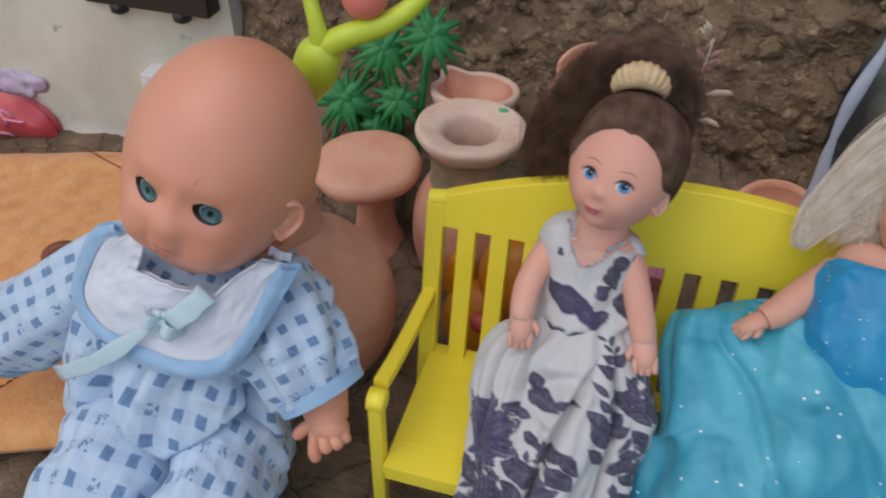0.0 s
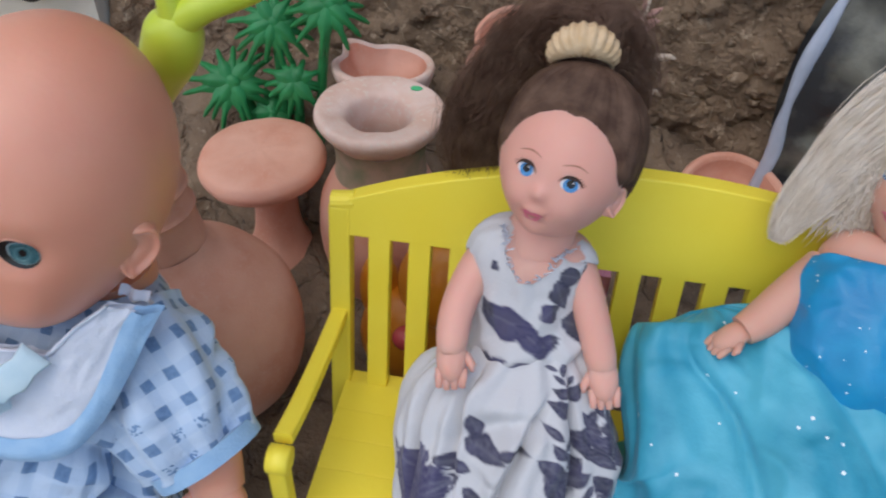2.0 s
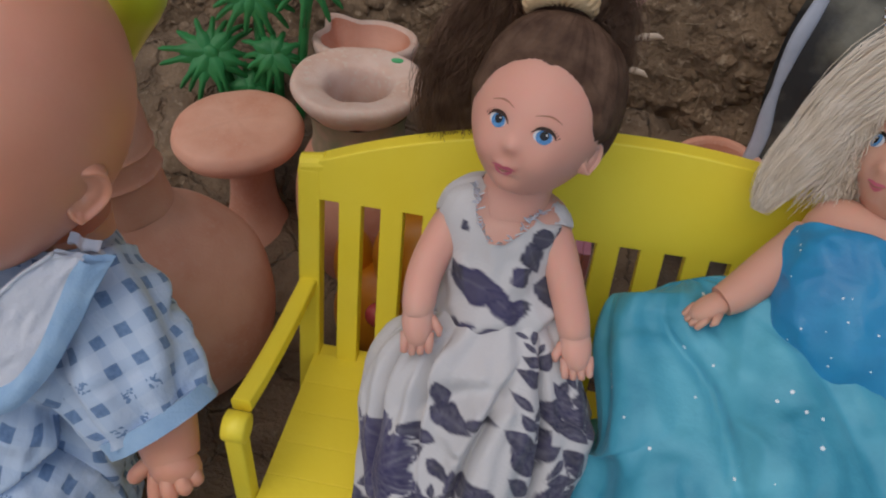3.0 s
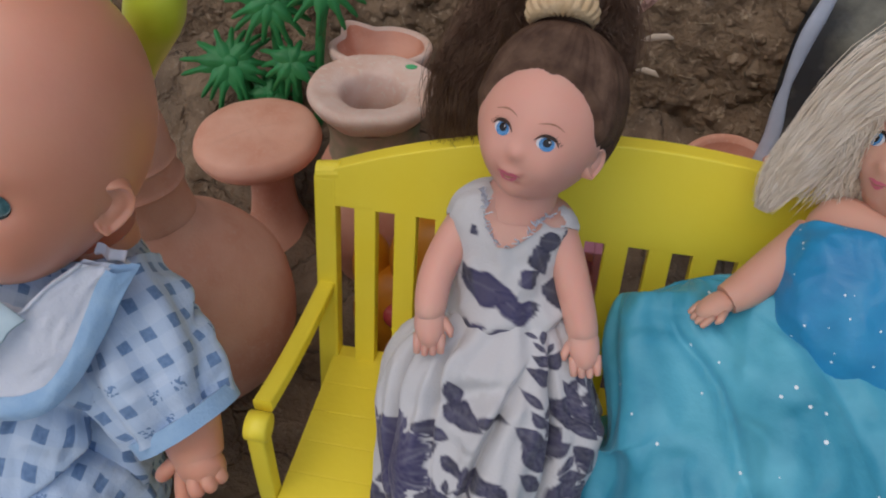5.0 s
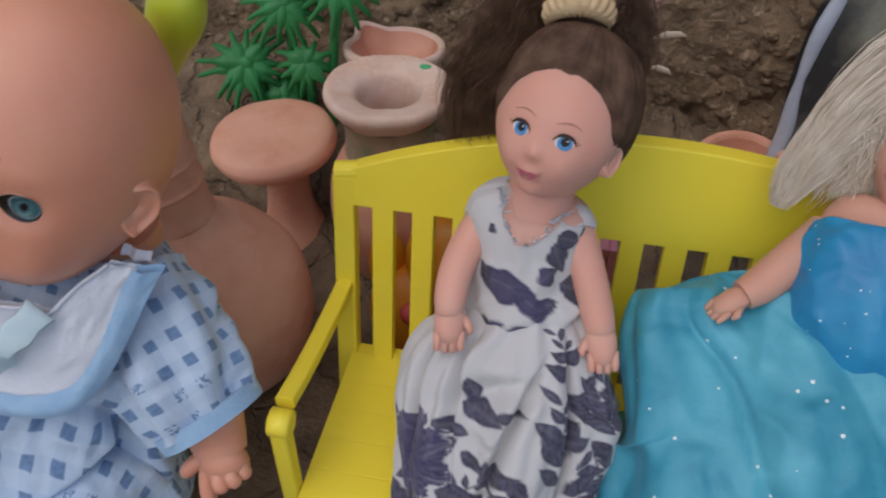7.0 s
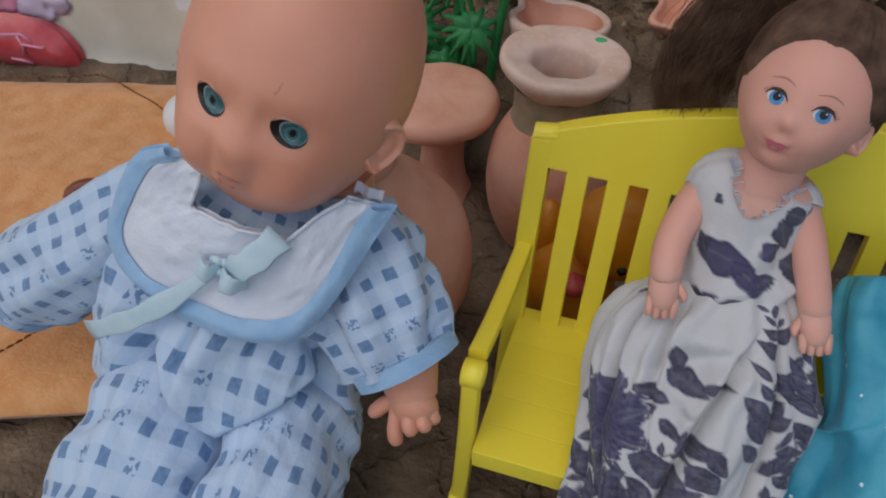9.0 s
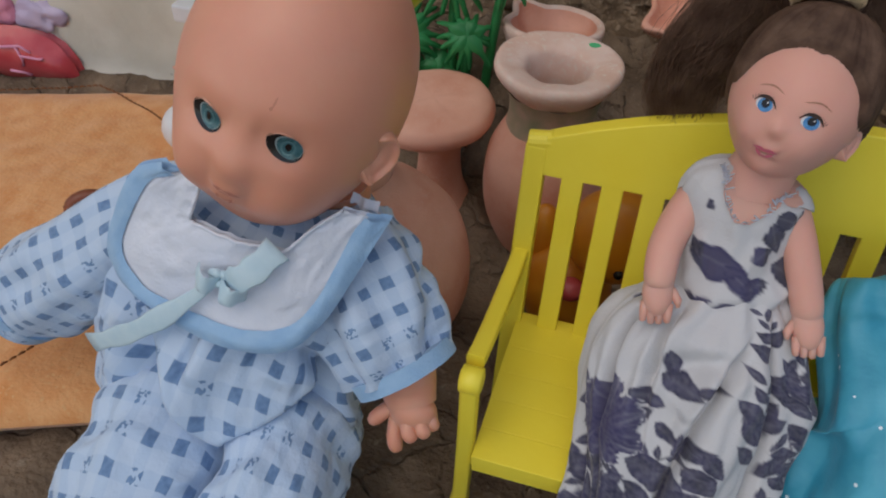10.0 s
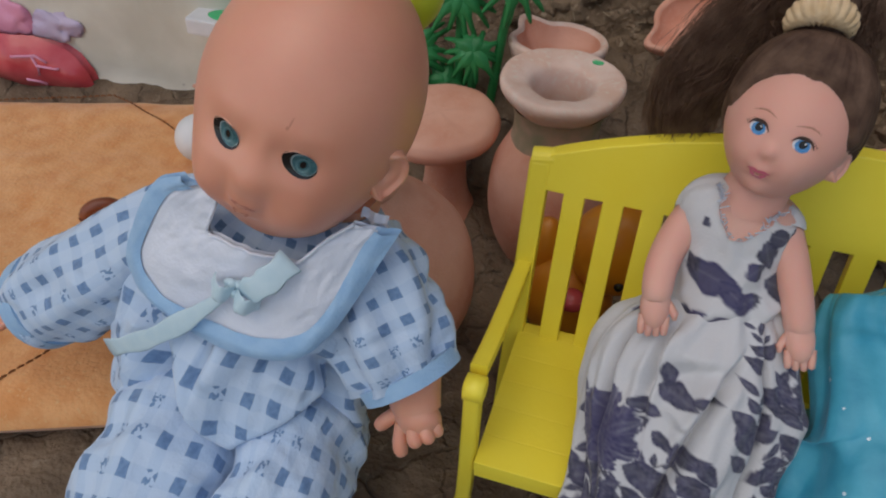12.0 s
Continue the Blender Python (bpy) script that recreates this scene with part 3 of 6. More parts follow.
def build_walls():
    acc = Acc()
    xs = [-0.123 + 0.0011 * i for i in range(310)] + [0.22 + 0.05 * i for i in range(1, 60)]
    zs = [-0.02 + 0.0012 * i for i in range(130)] + [0.14 + 0.04 * i for i in range(1, 20)]
    acc.grid(lambda u, v: Vector((u, mud_face(u, v), v)), xs, zs, MUD, wrap=False)
    x0, x1, z0, z1 = xs[0], xs[-1], zs[0], zs[-1]
    top = [Vector((x, mud_face(x, z1), z1)) for x in xs]
    deep = [Vector((x, wall_line(x) + 0.5, z1)) for x in xs]
    acc.add(top + deep, [(i, i + 1, len(xs) + i + 1, len(xs) + i) for i in range(len(xs) - 1)], MUD)
    side = [Vector((x0, mud_face(x0, z), z)) for z in zs] + [Vector((x0, wall_line(x0) + 0.5, z)) for z in zs]
    acc.add(side, [(i, i + 1, len(zs) + i + 1, len(zs) + i) for i in range(len(zs) - 1)], MUD)
    acc.box((x0, 0.6, z0), (x1, 0.66, z1), MUD, 0)
    random.seed(77)
    for j in range(520):
        x, z = random.uniform(-0.12, 0.17), random.uniform(0.02, 0.125)
        r = 0.0007 + 0.0030 * random.random() ** 3
        c = Vector((x, mud_face(x, z) + r * 0.1, z))
        s = random.random() * 50
        acc.grid(lambda u, v: c + Vector((math.cos(u) * math.cos(v) * 1.3, math.sin(u) * math.cos(v) * 0.8, math.sin(v))) * (r * (1 + 0.55 * noise.noise((math.cos(u) * math.cos(v) * 1.6 + s, math.sin(u) * math.cos(v) * 1.6, math.sin(v) * 1.6)))), [2 * math.pi * i / 12 for i in range(12)], [math.pi * (i / 8 - 0.5) * 0.99 for i in range(9)], MUD)
    for j in range(90):
        x, z = random.uniform(-0.12, 0.17), random.uniform(0.03, 0.125)
        d = Vector((random.gauss(0, 1), -0.15, random.gauss(0, 1))).normalized() * random.uniform(0.0015, 0.006)
        o = Vector((x, mud_face(x, z) - 0.0007, z))
        acc.rod([o - d * 0.7, o + Vector((0, -0.0004, 0)), o + d * 0.7], 0.00016, STRAW, 5)
    tagged(place("wall_mud", acc, (0, 0, 0)), "rough brown mud wall with clods and pits", "wall", kind="structure")

    acc = Acc()
    xs = [-3.0 + 0.1 * i for i in range(27)] + [-0.4 + 0.004 * i for i in range(1, 70)]
    zs = [-0.02 + 0.004 * i for i in range(40)] + [0.14 + 0.05 * i for i in range(1, 16)]

    def face(x, z):
        return wall_line(x) - 0.010 + 0.0016 * noise.fractal((x * 14, z * 14, 2.0), 1.0, 2.0, 4) - 0.006 * smooth(0.012, 0.0, z) * (1 + noise.noise((x * 60, 0, 4)))
    acc.grid(lambda u, v: Vector((u, face(u, v), v)), xs, zs, WHITEWASH, wrap=False)
    xe = xs[-1]
    acc.add([Vector((xe, face(xe, z), z)) for z in zs] + [Vector((xe, wall_line(xe) + 0.1, z)) for z in zs], [(i, i + 1, len(zs) + i + 1, len(zs) + i) for i in range(len(zs) - 1)], WHITEWASH)
    zt = zs[-1]
    acc.add([Vector((x, face(x, zt), zt)) for x in xs] + [Vector((x, wall_line(x) + 0.4, zt)) for x in xs], [(i, i + 1, len(xs) + i + 1, len(xs) + i) for i in range(len(xs) - 1)], WHITEWASH)
    acc.box((-3.0, 0.35, -0.02), (-0.2, 0.4, zt), WHITEWASH, 0)
    tagged(place("wall_white", acc, (0, 0, 0)), "whitewashed wall, stained and chipped near its foot", "wall", kind="structure")


# ---- the yellow bench ----
P = 0.0092
SEAT = 0.0360
TOP = 0.0780


def back_y(z):
    return (z - SEAT) * 0.0071 / 0.042


def rail_top(x):
    return TOP + 0.0225 - 3.24 * (x - 0.064) ** 2


def slant_box(acc, x0, x1, z0, z1, thick=0.004, topfn=None, n=1, bevel=0.0004):
    """A slab of the reclined back between x0 and x1; topfn gives a curved upper edge."""
    bm = bmesh.new()
    rows = []
    for i in range(n + 1):
        x = x0 + (x1 - x0) * i / n
        zt = topfn(x) if topfn else z1
        rows.append([bm.verts.new((x, back_y(z) + d, z)) for z, d in ((z0, 0), (zt, 0), (zt, thick), (z0, thick))])
    for a, b in zip(rows, rows[1:]):
        for k in range(4):
            bm.faces.new((a[k], b[k], b[(k + 1) % 4], a[(k + 1) % 4]))
    bm.faces.new(rows[0])
    bm.faces.new(rows[-1][::-1])
    bmesh.ops.recalc_face_normals(bm, faces=bm.faces[:])
    if bevel:
        sharp = [e for e in bm.edges if len(e.link_faces) == 2 and e.calc_face_angle(0) > 0.6]
        bmesh.ops.bevel(bm, geom=sharp, offset=bevel, segments=2, affect="EDGES", profile=0.6)
    bm.verts.index_update()
    acc.add([v.co.copy() for v in bm.verts], [[v.index for v in f.verts] for f in bm.faces], YELLOW)
    bm.free()


def bar(acc, pts, hw, hh, upright=False):
    """A flat bar with eased corners along points that run front to back, or from top to bottom."""
    n = 12
    sec = []
    for k in range(n):
        a = 2 * math.pi * (k + 0.5) / n
        sec.append((hw * math.copysign(abs(math.cos(a)) ** 0.35, math.cos(a)), hh * math.copysign(abs(math.sin(a)) ** 0.35, math.sin(a))))
    verts = [Vector((p[0] + x, p[1] + z, p[2]) if upright else (p[0] + x, p[1], p[2] + z)) for p in pts for x, z in sec]
    m = len(pts)
    faces = [(j * n + i, j * n + (i + 1) % n, (j + 1) * n + (i + 1) % n, (j + 1) * n + i) for j in range(m - 1) for i in range(n)]
    acc.add(verts, faces + [tuple(range(n)), tuple(range((m - 1) * n, m * n))[::-1]], YELLOW)


def build_bench():
    bench = thing("toy_bench", (0.062, -0.02, 0), "bright yellow plastic toy garden bench with slatted back", "bench")
    xr = 0.124
    acc = Acc()
    slant_box(acc, -0.0004, xr + 0.0006, TOP, TOP, topfn=rail_top, n=40)
    place("top_rail", acc, None, bench, soft=False)
    acc = Acc()
    slant_box(acc, -0.0004, xr + 0.0006, SEAT - 0.006, SEAT - 0.0002)
    place("lower_rail", acc, None, bench, soft=False)
    for i in range(13):
        acc = Acc()
        slant_box(acc, i * P + 0.0042, (i + 1) * P, SEAT - 0.001, TOP + 0.001, 0.0036)
        place("slat", acc, None, bench, soft=False)
    for s in (0, 1):
        def mx(x):
            return x if s == 0 else xr + 0.0002 - x
        acc = Acc()
        a, b = sorted((mx(-0.0050), mx(0.0)))
        slant_box(acc, a, b, 0.008, TOP + 0.0070, 0.0046, bevel=0.0007)
        zk = TOP + 0.0078
        acc.rod([(mx(-0.0046), back_y(zk) + 0.0022, zk - 0.0012), (mx(-0.0044), back_y(zk) + 0.0022, zk - 0.0012), (mx(0.0008), back_y(zk) + 0.0022, zk - 0.0004), (mx(0.0012), back_y(zk) + 0.0022, zk - 0.0004)], [0.0012, 0.0024, 0.0024, 0.0012], YELLOW, 16)
        acc.rod([(mx(-0.0025), 0.0, 0.0), (mx(-0.0025), 0.0005, 0.009)], [0.0026, 0.0024], YELLOW, 12)
        place("back_post", acc, None, bench, soft=False)
        acc = Acc()
        pts = spline([(mx(-0.0026), 0.004, 0.0560), (mx(-0.0028), -0.012, 0.0568), (mx(-0.0030), -0.026, 0.0584), (mx(-0.0033), -0.0356, 0.0600)], 14)
        bar(acc, pts, 0.0020, 0.0017)
        place("armrest", acc, None, bench, soft=False)
        acc = Acc()
        acc.rod([(mx(-0.0054), -0.0393, 0.0583), (mx(-0.0051), -0.0393, 0.0583), (mx(-0.0009), -0.0393, 0.0583), (mx(-0.0006), -0.0393, 0.0583)], [0.0020, 0.0030, 0.0030, 0.0020], YELLOW, 20)
        place("arm_scroll", acc, None, bench)
        acc = Acc()
        bar(acc, spline([(mx(-0.0031), -0.0398, 0.0580), (mx(-0.0032), -0.0396, 0.0400), (mx(-0.0038), -0.0378, 0.0220), (mx(-0.0049), -0.0348, 0.0050)], 14), 0.0019, 0.0020, True)
        place("front_leg", acc, None, bench, soft=False)
        acc = Acc()
        acc.rod([(mx(-0.0072), -0.0350, 0.0038), (mx(-0.0069), -0.0350, 0.0038), (mx(-0.0031), -0.0350, 0.0038), (mx(-0.0029), -0.0350, 0.0038)], [0.002, 0.0032, 0.0032, 0.002], YELLOW, 16)
        place("foot_scroll", acc, None, bench)
    n = 5
    for k in range(n):
        y0, y1 = -0.0425 + 0.0425 * k / n, -0.0425 + 0.0425 * (k + 1) / n - 0.00006
        acc = Acc()
        acc.box((-0.0012, y0, SEAT - 0.003), (xr + 0.0014, y1, SEAT), YELLOW, 0.00016)
        place("seat_slat", acc, None, bench, soft=False)
    acc = Acc()
    acc.box((-0.0012, -0.0418, SEAT - 0.0065), (xr + 0.0014, -0.039, SEAT - 0.0028), YELLOW, 0.0005)
    place("front_apron", acc, None, bench, soft=False)


# ---- clay toys ----
def build_clay():
    # wide-mouthed pot
    c = Vector((-0.0075, 0.067, 0.006))
    pot = thing("clay_pot", c, "pale terracotta pot with a broad flared rim, stained green", "pot")
    acc = Acc()
    prof = [(0.0, 0.0), (0.011, 0.0), (0.0150, 0.006), (0.0185, 0.016), (0.0197, 0.026), (0.0185, 0.036), (0.0155, 0.0435), (0.0137, 0.047)]
    acc.lathe([tuple(p) for p in spline(prof, 30)], CLAY, c, 56, wobble=0.03)
    place("body", acc, None, pot)
    acc = Acc()
    prof = [(0.0137, 0.047), (0.0132, 0.051), (0.0135, 0.056), (0.0148, 0.0600)]
    acc.lathe([tuple(p) for p in spline(prof, 10)], CLAY_GREEN, c, 56, wobble=0.03)
    place("neck", acc, None, pot, "green-stained neck")
    acc = Acc()
    prof = [(0.0148, 0.0600), (0.0172, 0.0628), (0.0186, 0.0652), (0.0187, 0.0670), (0.0175, 0.0681), (0.0145, 0.0677), (0.0112, 0.0667), (0.0096, 0.0652), (0.0088, 0.0620), (0.0085, 0.0560), (0.0100, 0.0460), (0.0125, 0.035), (0.0090, 0.020), (0.0004, 0.018)]
    acc.lathe([tuple(p) for p in spline(prof, 66)], CLAY_PALE, c, 64, wobble=0.035, seed=2)
    place("rim", acc, None, pot, "broad dusty rim with a funnel mouth")
    acc = Acc()
    acc.ball(c + Vector((0.0082, 0.0128, 0.0678)), (0.0019, 0.0011, 0.0006), GREEN_MARK, 12, 6)
    acc.ball(c + Vector((-0.0050, 0.0150, 0.0672)), (0.0036, 0.0008, 0.0005), GREEN_MARK, 12, 6)
    place("paint_mark", acc, None, pot, "bright green paint dab")

    # mushroom-shaped stool
    c = Vector((-0.0440, 0.0715, 0.0112))
    stool = thing("clay_stool", c, "reddish terracotta stool with a round slab top", "stool")
    acc = Acc()
    prof = [(0.0, 0.0418), (0.012, 0.0418), (0.0178, 0.0408), (0.0196, 0.0386), (0.0197, 0.0362), (0.0182, 0.0336), (0.013, 0.0312), (0.0075, 0.030)]
    q = Euler((radians(3), radians(-3), 0)).to_matrix()
    acc.lathe([tuple(p) for p in spline(prof, 30)], CLAY, c, 64, q, 0.03, 4)
    place("top", acc, None, stool)
    acc = Acc()
    prof = [(0.0085, 0.0308), (0.0072, 0.024), (0.0072, 0.016), (0.0086, 0.008), (0.0112, 0.002), (0.0118, -0.001), (0.0, -0.002)]
    acc.lathe([tuple(p) for p in spline(prof, 24)], CLAY, c, 48, None, 0.04, 6)
    place("pedestal", acc, None, stool)

    # long-necked vase, leaning
    c = Vector((-0.0418, 0.0170, 0.0))
    vase = thing("clay_vase", c, "red terracotta vase with a round belly and narrow neck", "vase")
    q = Euler((radians(3), radians(-7), 0)).to_matrix()
    acc = Acc()
    prof = [(0.0, 0.001), (0.010, 0.001), (0.0180, 0.007), (0.0248, 0.018), (0.0270, 0.030), (0.0253, 0.042), (0.0190, 0.0525), (0.0125, 0.0585), (0.0100, 0.0625)]
    acc.lathe([tuple(p) for p in spline(prof, 40)], CLAY, c, 64, q, 0.02, 9)
    place("belly", acc, None, vase)
    acc = Acc()
    prof = [(0.0100, 0.0625), (0.0096, 0.068), (0.0099, 0.0722), (0.0106, 0.0732), (0.0100, 0.0746), (0.0098, 0.0785), (0.0106, 0.0795), (0.0102, 0.081), (0.0103, 0.087), (0.0098, 0.0895), (0.0088, 0.0885), (0.0082, 0.083), (0.008, 0.06)]
    acc.lathe([tuple(p) for p in spline(prof, 50)], CLAY, c, 56, q, 0.04, 12)
    place("neck", acc, None, vase)


def lamp_bowl(name, c, r, h, q, label, spout=2.4, mat=None, lip=1.0):
    """A small pinched oil-lamp bowl with a pointed lip."""
    bowl = thing(name, c, label, "oil lamp", "clay oil lamps")
    mat = mat or CLAY_PALE

    def shape(u, rr, z):
        k = 1 + lip * 0.22 * bell((u - spout + math.pi) % (2 * math.pi) - math.pi, 0.22) - lip * (0.1 * bell((u - spout - 0.5 + math.pi) % (2 * math.pi) - math.pi, 0.25) + 0.1 * bell((u - spout + 0.5 + math.pi) % (2 * math.pi) - math.pi, 0.25))
        lift = lip * 0.10 * r * bell((u - spout + math.pi) % (2 * math.pi) - math.pi, 0.35) * smooth(0.3, 1.0, z / h)
        return Vector(c) + q @ Vector((rr * k * math.cos(u), rr * k * math.sin(u), z + lift))
    us = [2 * math.pi * i / 72 for i in range(72)]
    outer = spline([(0.0, 0.0), (r * 0.5, 0.0), (r * 0.78, h * 0.3), (r * 0.96, h * 0.75), (r, h * 0.93), (r * 0.97, h * 1.02), (r * 0.90, h * 1.03), (r * 0.84, h * 0.97)], 24)
    inner = spline([(r * 0.84, h * 0.97), (r * 0.76, h * 0.72), (r * 0.55, h * 0.45), (r * 0.3, h * 0.34), (0.0, h * 0.32)], 20)
    acc = Acc()
    acc.grid(lambda u, v: shape(u, outer[v][0], outer[v][1]), us, range(24), mat)
    place("shell", acc, None, bowl)
    acc = Acc()
    acc.grid(lambda u, v: shape(u, inner[v][0], inner[v][1]), us, range(20), CLAY)
    place("hollow", acc, None, bowl, "orange-red inner hollow")


def build_lamps():
    lamp_bowl("clay_lamp", (-0.0166, 0.1085, 0.0487), 0.0172, 0.0150, Euler((radians(-6), 0, 0)).to_matrix(), "pale terracotta oil lamp with a pinched lip", 2.45)
    lamp_bowl("clay_lamp", (0.0270, 0.1150, 0.068), 0.0128, 0.012, Euler((radians(38), radians(-12), 0)).to_matrix(), "orange terracotta oil lamp tipped against the mud wall", 3.6, CLAY)
    lamp_bowl("clay_dish", (0.0955, 0.0880, 0.029), 0.0180, 0.020, Euler((radians(24), radians(9), 0)).to_matrix(), "reddish terracotta dish leaning behind the bench", 1.5, CLAY, 0.0)


# ---- cushion and things on it ----
def cushion_xy(u, v):
    a, b, c, d = Vector((-0.090, -0.040)), Vector((-0.30, -0.128)), Vector((-0.36, 0.032)), Vector((-0.118, 0.119))
    return a.lerp(b, u).lerp(d.lerp(c, u), v)


def build_cushion():
    cushion = thing("cushion", (-0.2, 0.0, 0.0), "orange quilted cloth cushion with brown stitching", "cushion")

    def half(sign):
        def f(u, v):
            p = cushion_xy(u, v)
            e = min(u * 3.2, (1 - u) * 3.2, v * 2.2, (1 - v) * 2.2)
            k = math.sqrt(max(0.0, 1 - (1 - min(1.0, e / 0.22)) ** 2))
            puff = 0.0022 * noise.noise((p.x * 22, p.y * 22, 1)) + 0.0009 * noise.noise((p.x * 90, p.y * 90, 5))
            z = 0.0085 + sign * k * (0.0075 + (puff if sign > 0 else 0.0))
            return Vector((p.x, p.y, max(z, 0.0005)))
        return f
    us, vs = [i / 110 for i in range(111)], [i / 90 for i in range(91)]
    acc = Acc()
    acc.grid(half(1), us, vs, ORANGE, wrap=False)
    acc.grid(half(-1), us, vs, ORANGE, wrap=False)
    place("cover", acc, None, cushion)
    for (xa, ya), (xb, yb), bow in (((-0.192, 0.090), (-0.118, 0.056), 0.004), ((-0.142, -0.062), (-0.100, 0.040), -0.002), ((-0.30, 0.02), (-0.192, 0.090), 0.006)):
        acc = Acc()
        n = int(math.hypot(xb - xa, yb - ya) / 0.0026)

        def spot(t):
            x, y = xa + (xb - xa) * t, ya + (yb - ya) * t + bow * math.sin(math.pi * t)
            return Vector((x, y, 0.0160 + 0.0022 * noise.noise((x * 22, y * 22, 1)) + 0.0009 * noise.noise((x * 90, y * 90, 5))))
        for i in range(n):
            t = i / n
            acc.rod([spot(t), spot(t + 0.35 / n) + Vector((0, 0, 0.0004)), spot(t + 0.75 / n)], 0.00034, THREAD, 5)
        place("stitching", acc, None, cushion, "dark brown stitched seam")

    ring = Acc()
    ring.rod([(-0.1492 + 0.0046 * math.cos(a), 0.0225 + 0.0035 * math.cos(a), 0.0172 + 0.0046 * math.sin(a)) for a in [0.1 + i * 0.25 for i in range(13)]], 0.0023, BROWN, 10)
    tagged(place("brown_hook", ring, (-0.1492, 0.0225, 0.0165)), "glossy brown curved plastic hook lying on the cushion", "hook")
    ball = Acc()
    ball.ball((-0.1358, 0.0640, 0.0250), (0.0085, 0.0085, 0.0088), WHITE, 28, 18)
    tagged(place("white_ball", ball, (-0.1358, 0.064, 0.016)), "small round white plastic ball on the cushion", "ball")


# ---- by the white wall ----
def build_wall_side():
    # glossy red packet with paler scraps behind it
    pack = thing("red_packet", (-0.25, 0.107, 0.004), "crumpled glossy red plastic packet with pink marks", "packet")

    def f(u, v):
        x = -0.292 + 0.080 * u
        w = math.sqrt(max(0.0, 1 - max(0.0, (u - 0.55) / 0.45) ** 3.2))
        z = 0.004 + 0.0255 * v * w
        return Vector((x, 0.103 + 0.16 * (x + 0.22) - 0.006 * math.sin(math.pi * v) * w + 0.0018 * noise.noise((x * 80, z * 80, 2)), z))
    acc = Acc()
    us, vs = [i / 40 for i in range(41)], [i / 16 for i in range(17)]
    acc.grid(f, us, vs, RED_FOIL, wrap=False)
    acc.grid(lambda u, v: f(u, v) + Vector((0, 0.004, 0)), us, vs, RED_FOIL, wrap=False)
    place("film", acc, None, pack)
    for pts in (((0.62, 0.72), (0.74, 0.76), (0.80, 0.70)), ((0.72, 0.74), (0.75, 0.55), (0.74, 0.42)), ((0.74, 0.60), (0.84, 0.63), (0.86, 0.66)), ((0.66, 0.3), (0.72, 0.26), (0.75, 0.2)), ((0.3, 0.35), (0.4, 0.45), (0.5, 0.44)), ((0.34, 0.8), (0.42, 0.86), (0.5, 0.85))):
        acc = Acc()
        acc.rod([f(*p) + Vector((0, -0.0004, 0)) for p in pts], 0.0006, PINK, 6)
        place("mark", acc, None, pack, "pale pink lines raised on the film")
    def scrap(name, c, r, mat, label):
        """A crumpled bit of thin plastic."""
        def f(u, v):
            d = Vector((math.cos(u) * math.cos(v), math.sin(u) * math.cos(v), math.sin(v)))
            k = 1 + 0.45 * noise.noise(d * 1.7 + Vector(c) * 60) + 0.22 * abs(noise.noise(d * 4.5))
            return Vector((c[0] + r[0] * d.x * k, c[1] + r[1] * d.y * k, c[2] + r[2] * d.z * k))
        acc = Acc()
        acc.grid(f, [2 * math.pi * i / 40 for i in range(40)], [math.pi * (j / 24 - 0.5) * 0.999 for j in range(25)], mat)
        tagged(place(name, acc, (c[0], c[1], c[2] - r[2])), label, "scrap")
    scrap("lilac_scrap", (-0.2300, 0.1075, 0.0320), (0.0125, 0.004, 0.0080), LILAC, "pale lilac plastic scrap behind the red packet")
    scrap("pink_scrap", (-0.2500, 0.1045, 0.0340), (0.0130, 0.004, 0.0100), PINK, "salmon pink plastic scrap behind the red packet")

    y = wall_line(-0.15) - 0.010
    boxy = thing("wall_box", (-0.147, y, 0.0405), "small white plastic box with a green oval on top", "box")
    acc = Acc()
    acc.box((-0.1630, y - 0.012, 0.0405), (-0.1290, y + 0.003, 0.0475), WHITE, 0.001)
    place("case", acc, None, boxy, soft=False)
    acc = Acc()
    acc.ball((-0.1475, y - 0.0050, 0.0477), (0.0085, 0.0048, 0.0005), GREEN_MARK, 24, 6)
    place("label", acc, None, boxy, "green oval label")

    unit = thing("black_unit", (-0.156, y, 0.0702), "black plastic unit fixed to the white wall", "wall unit")
    acc = Acc()
    acc.box((-0.1850, y - 0.007, 0.0745), (-0.1275, y + 0.003, 0.0960), BLACK, 0.001)
    place("case", acc, None, unit, soft=False)
    for x in (-0.1710, -0.1420):
        acc = Acc()
        acc.rod([(x, y - 0.0035, 0.0750), (x, y - 0.0035, 0.0712), (x, y - 0.0035, 0.0702)], [0.0040, 0.0038, 0.0024], BLACK, 16)
        place("stub", acc, None, unit)


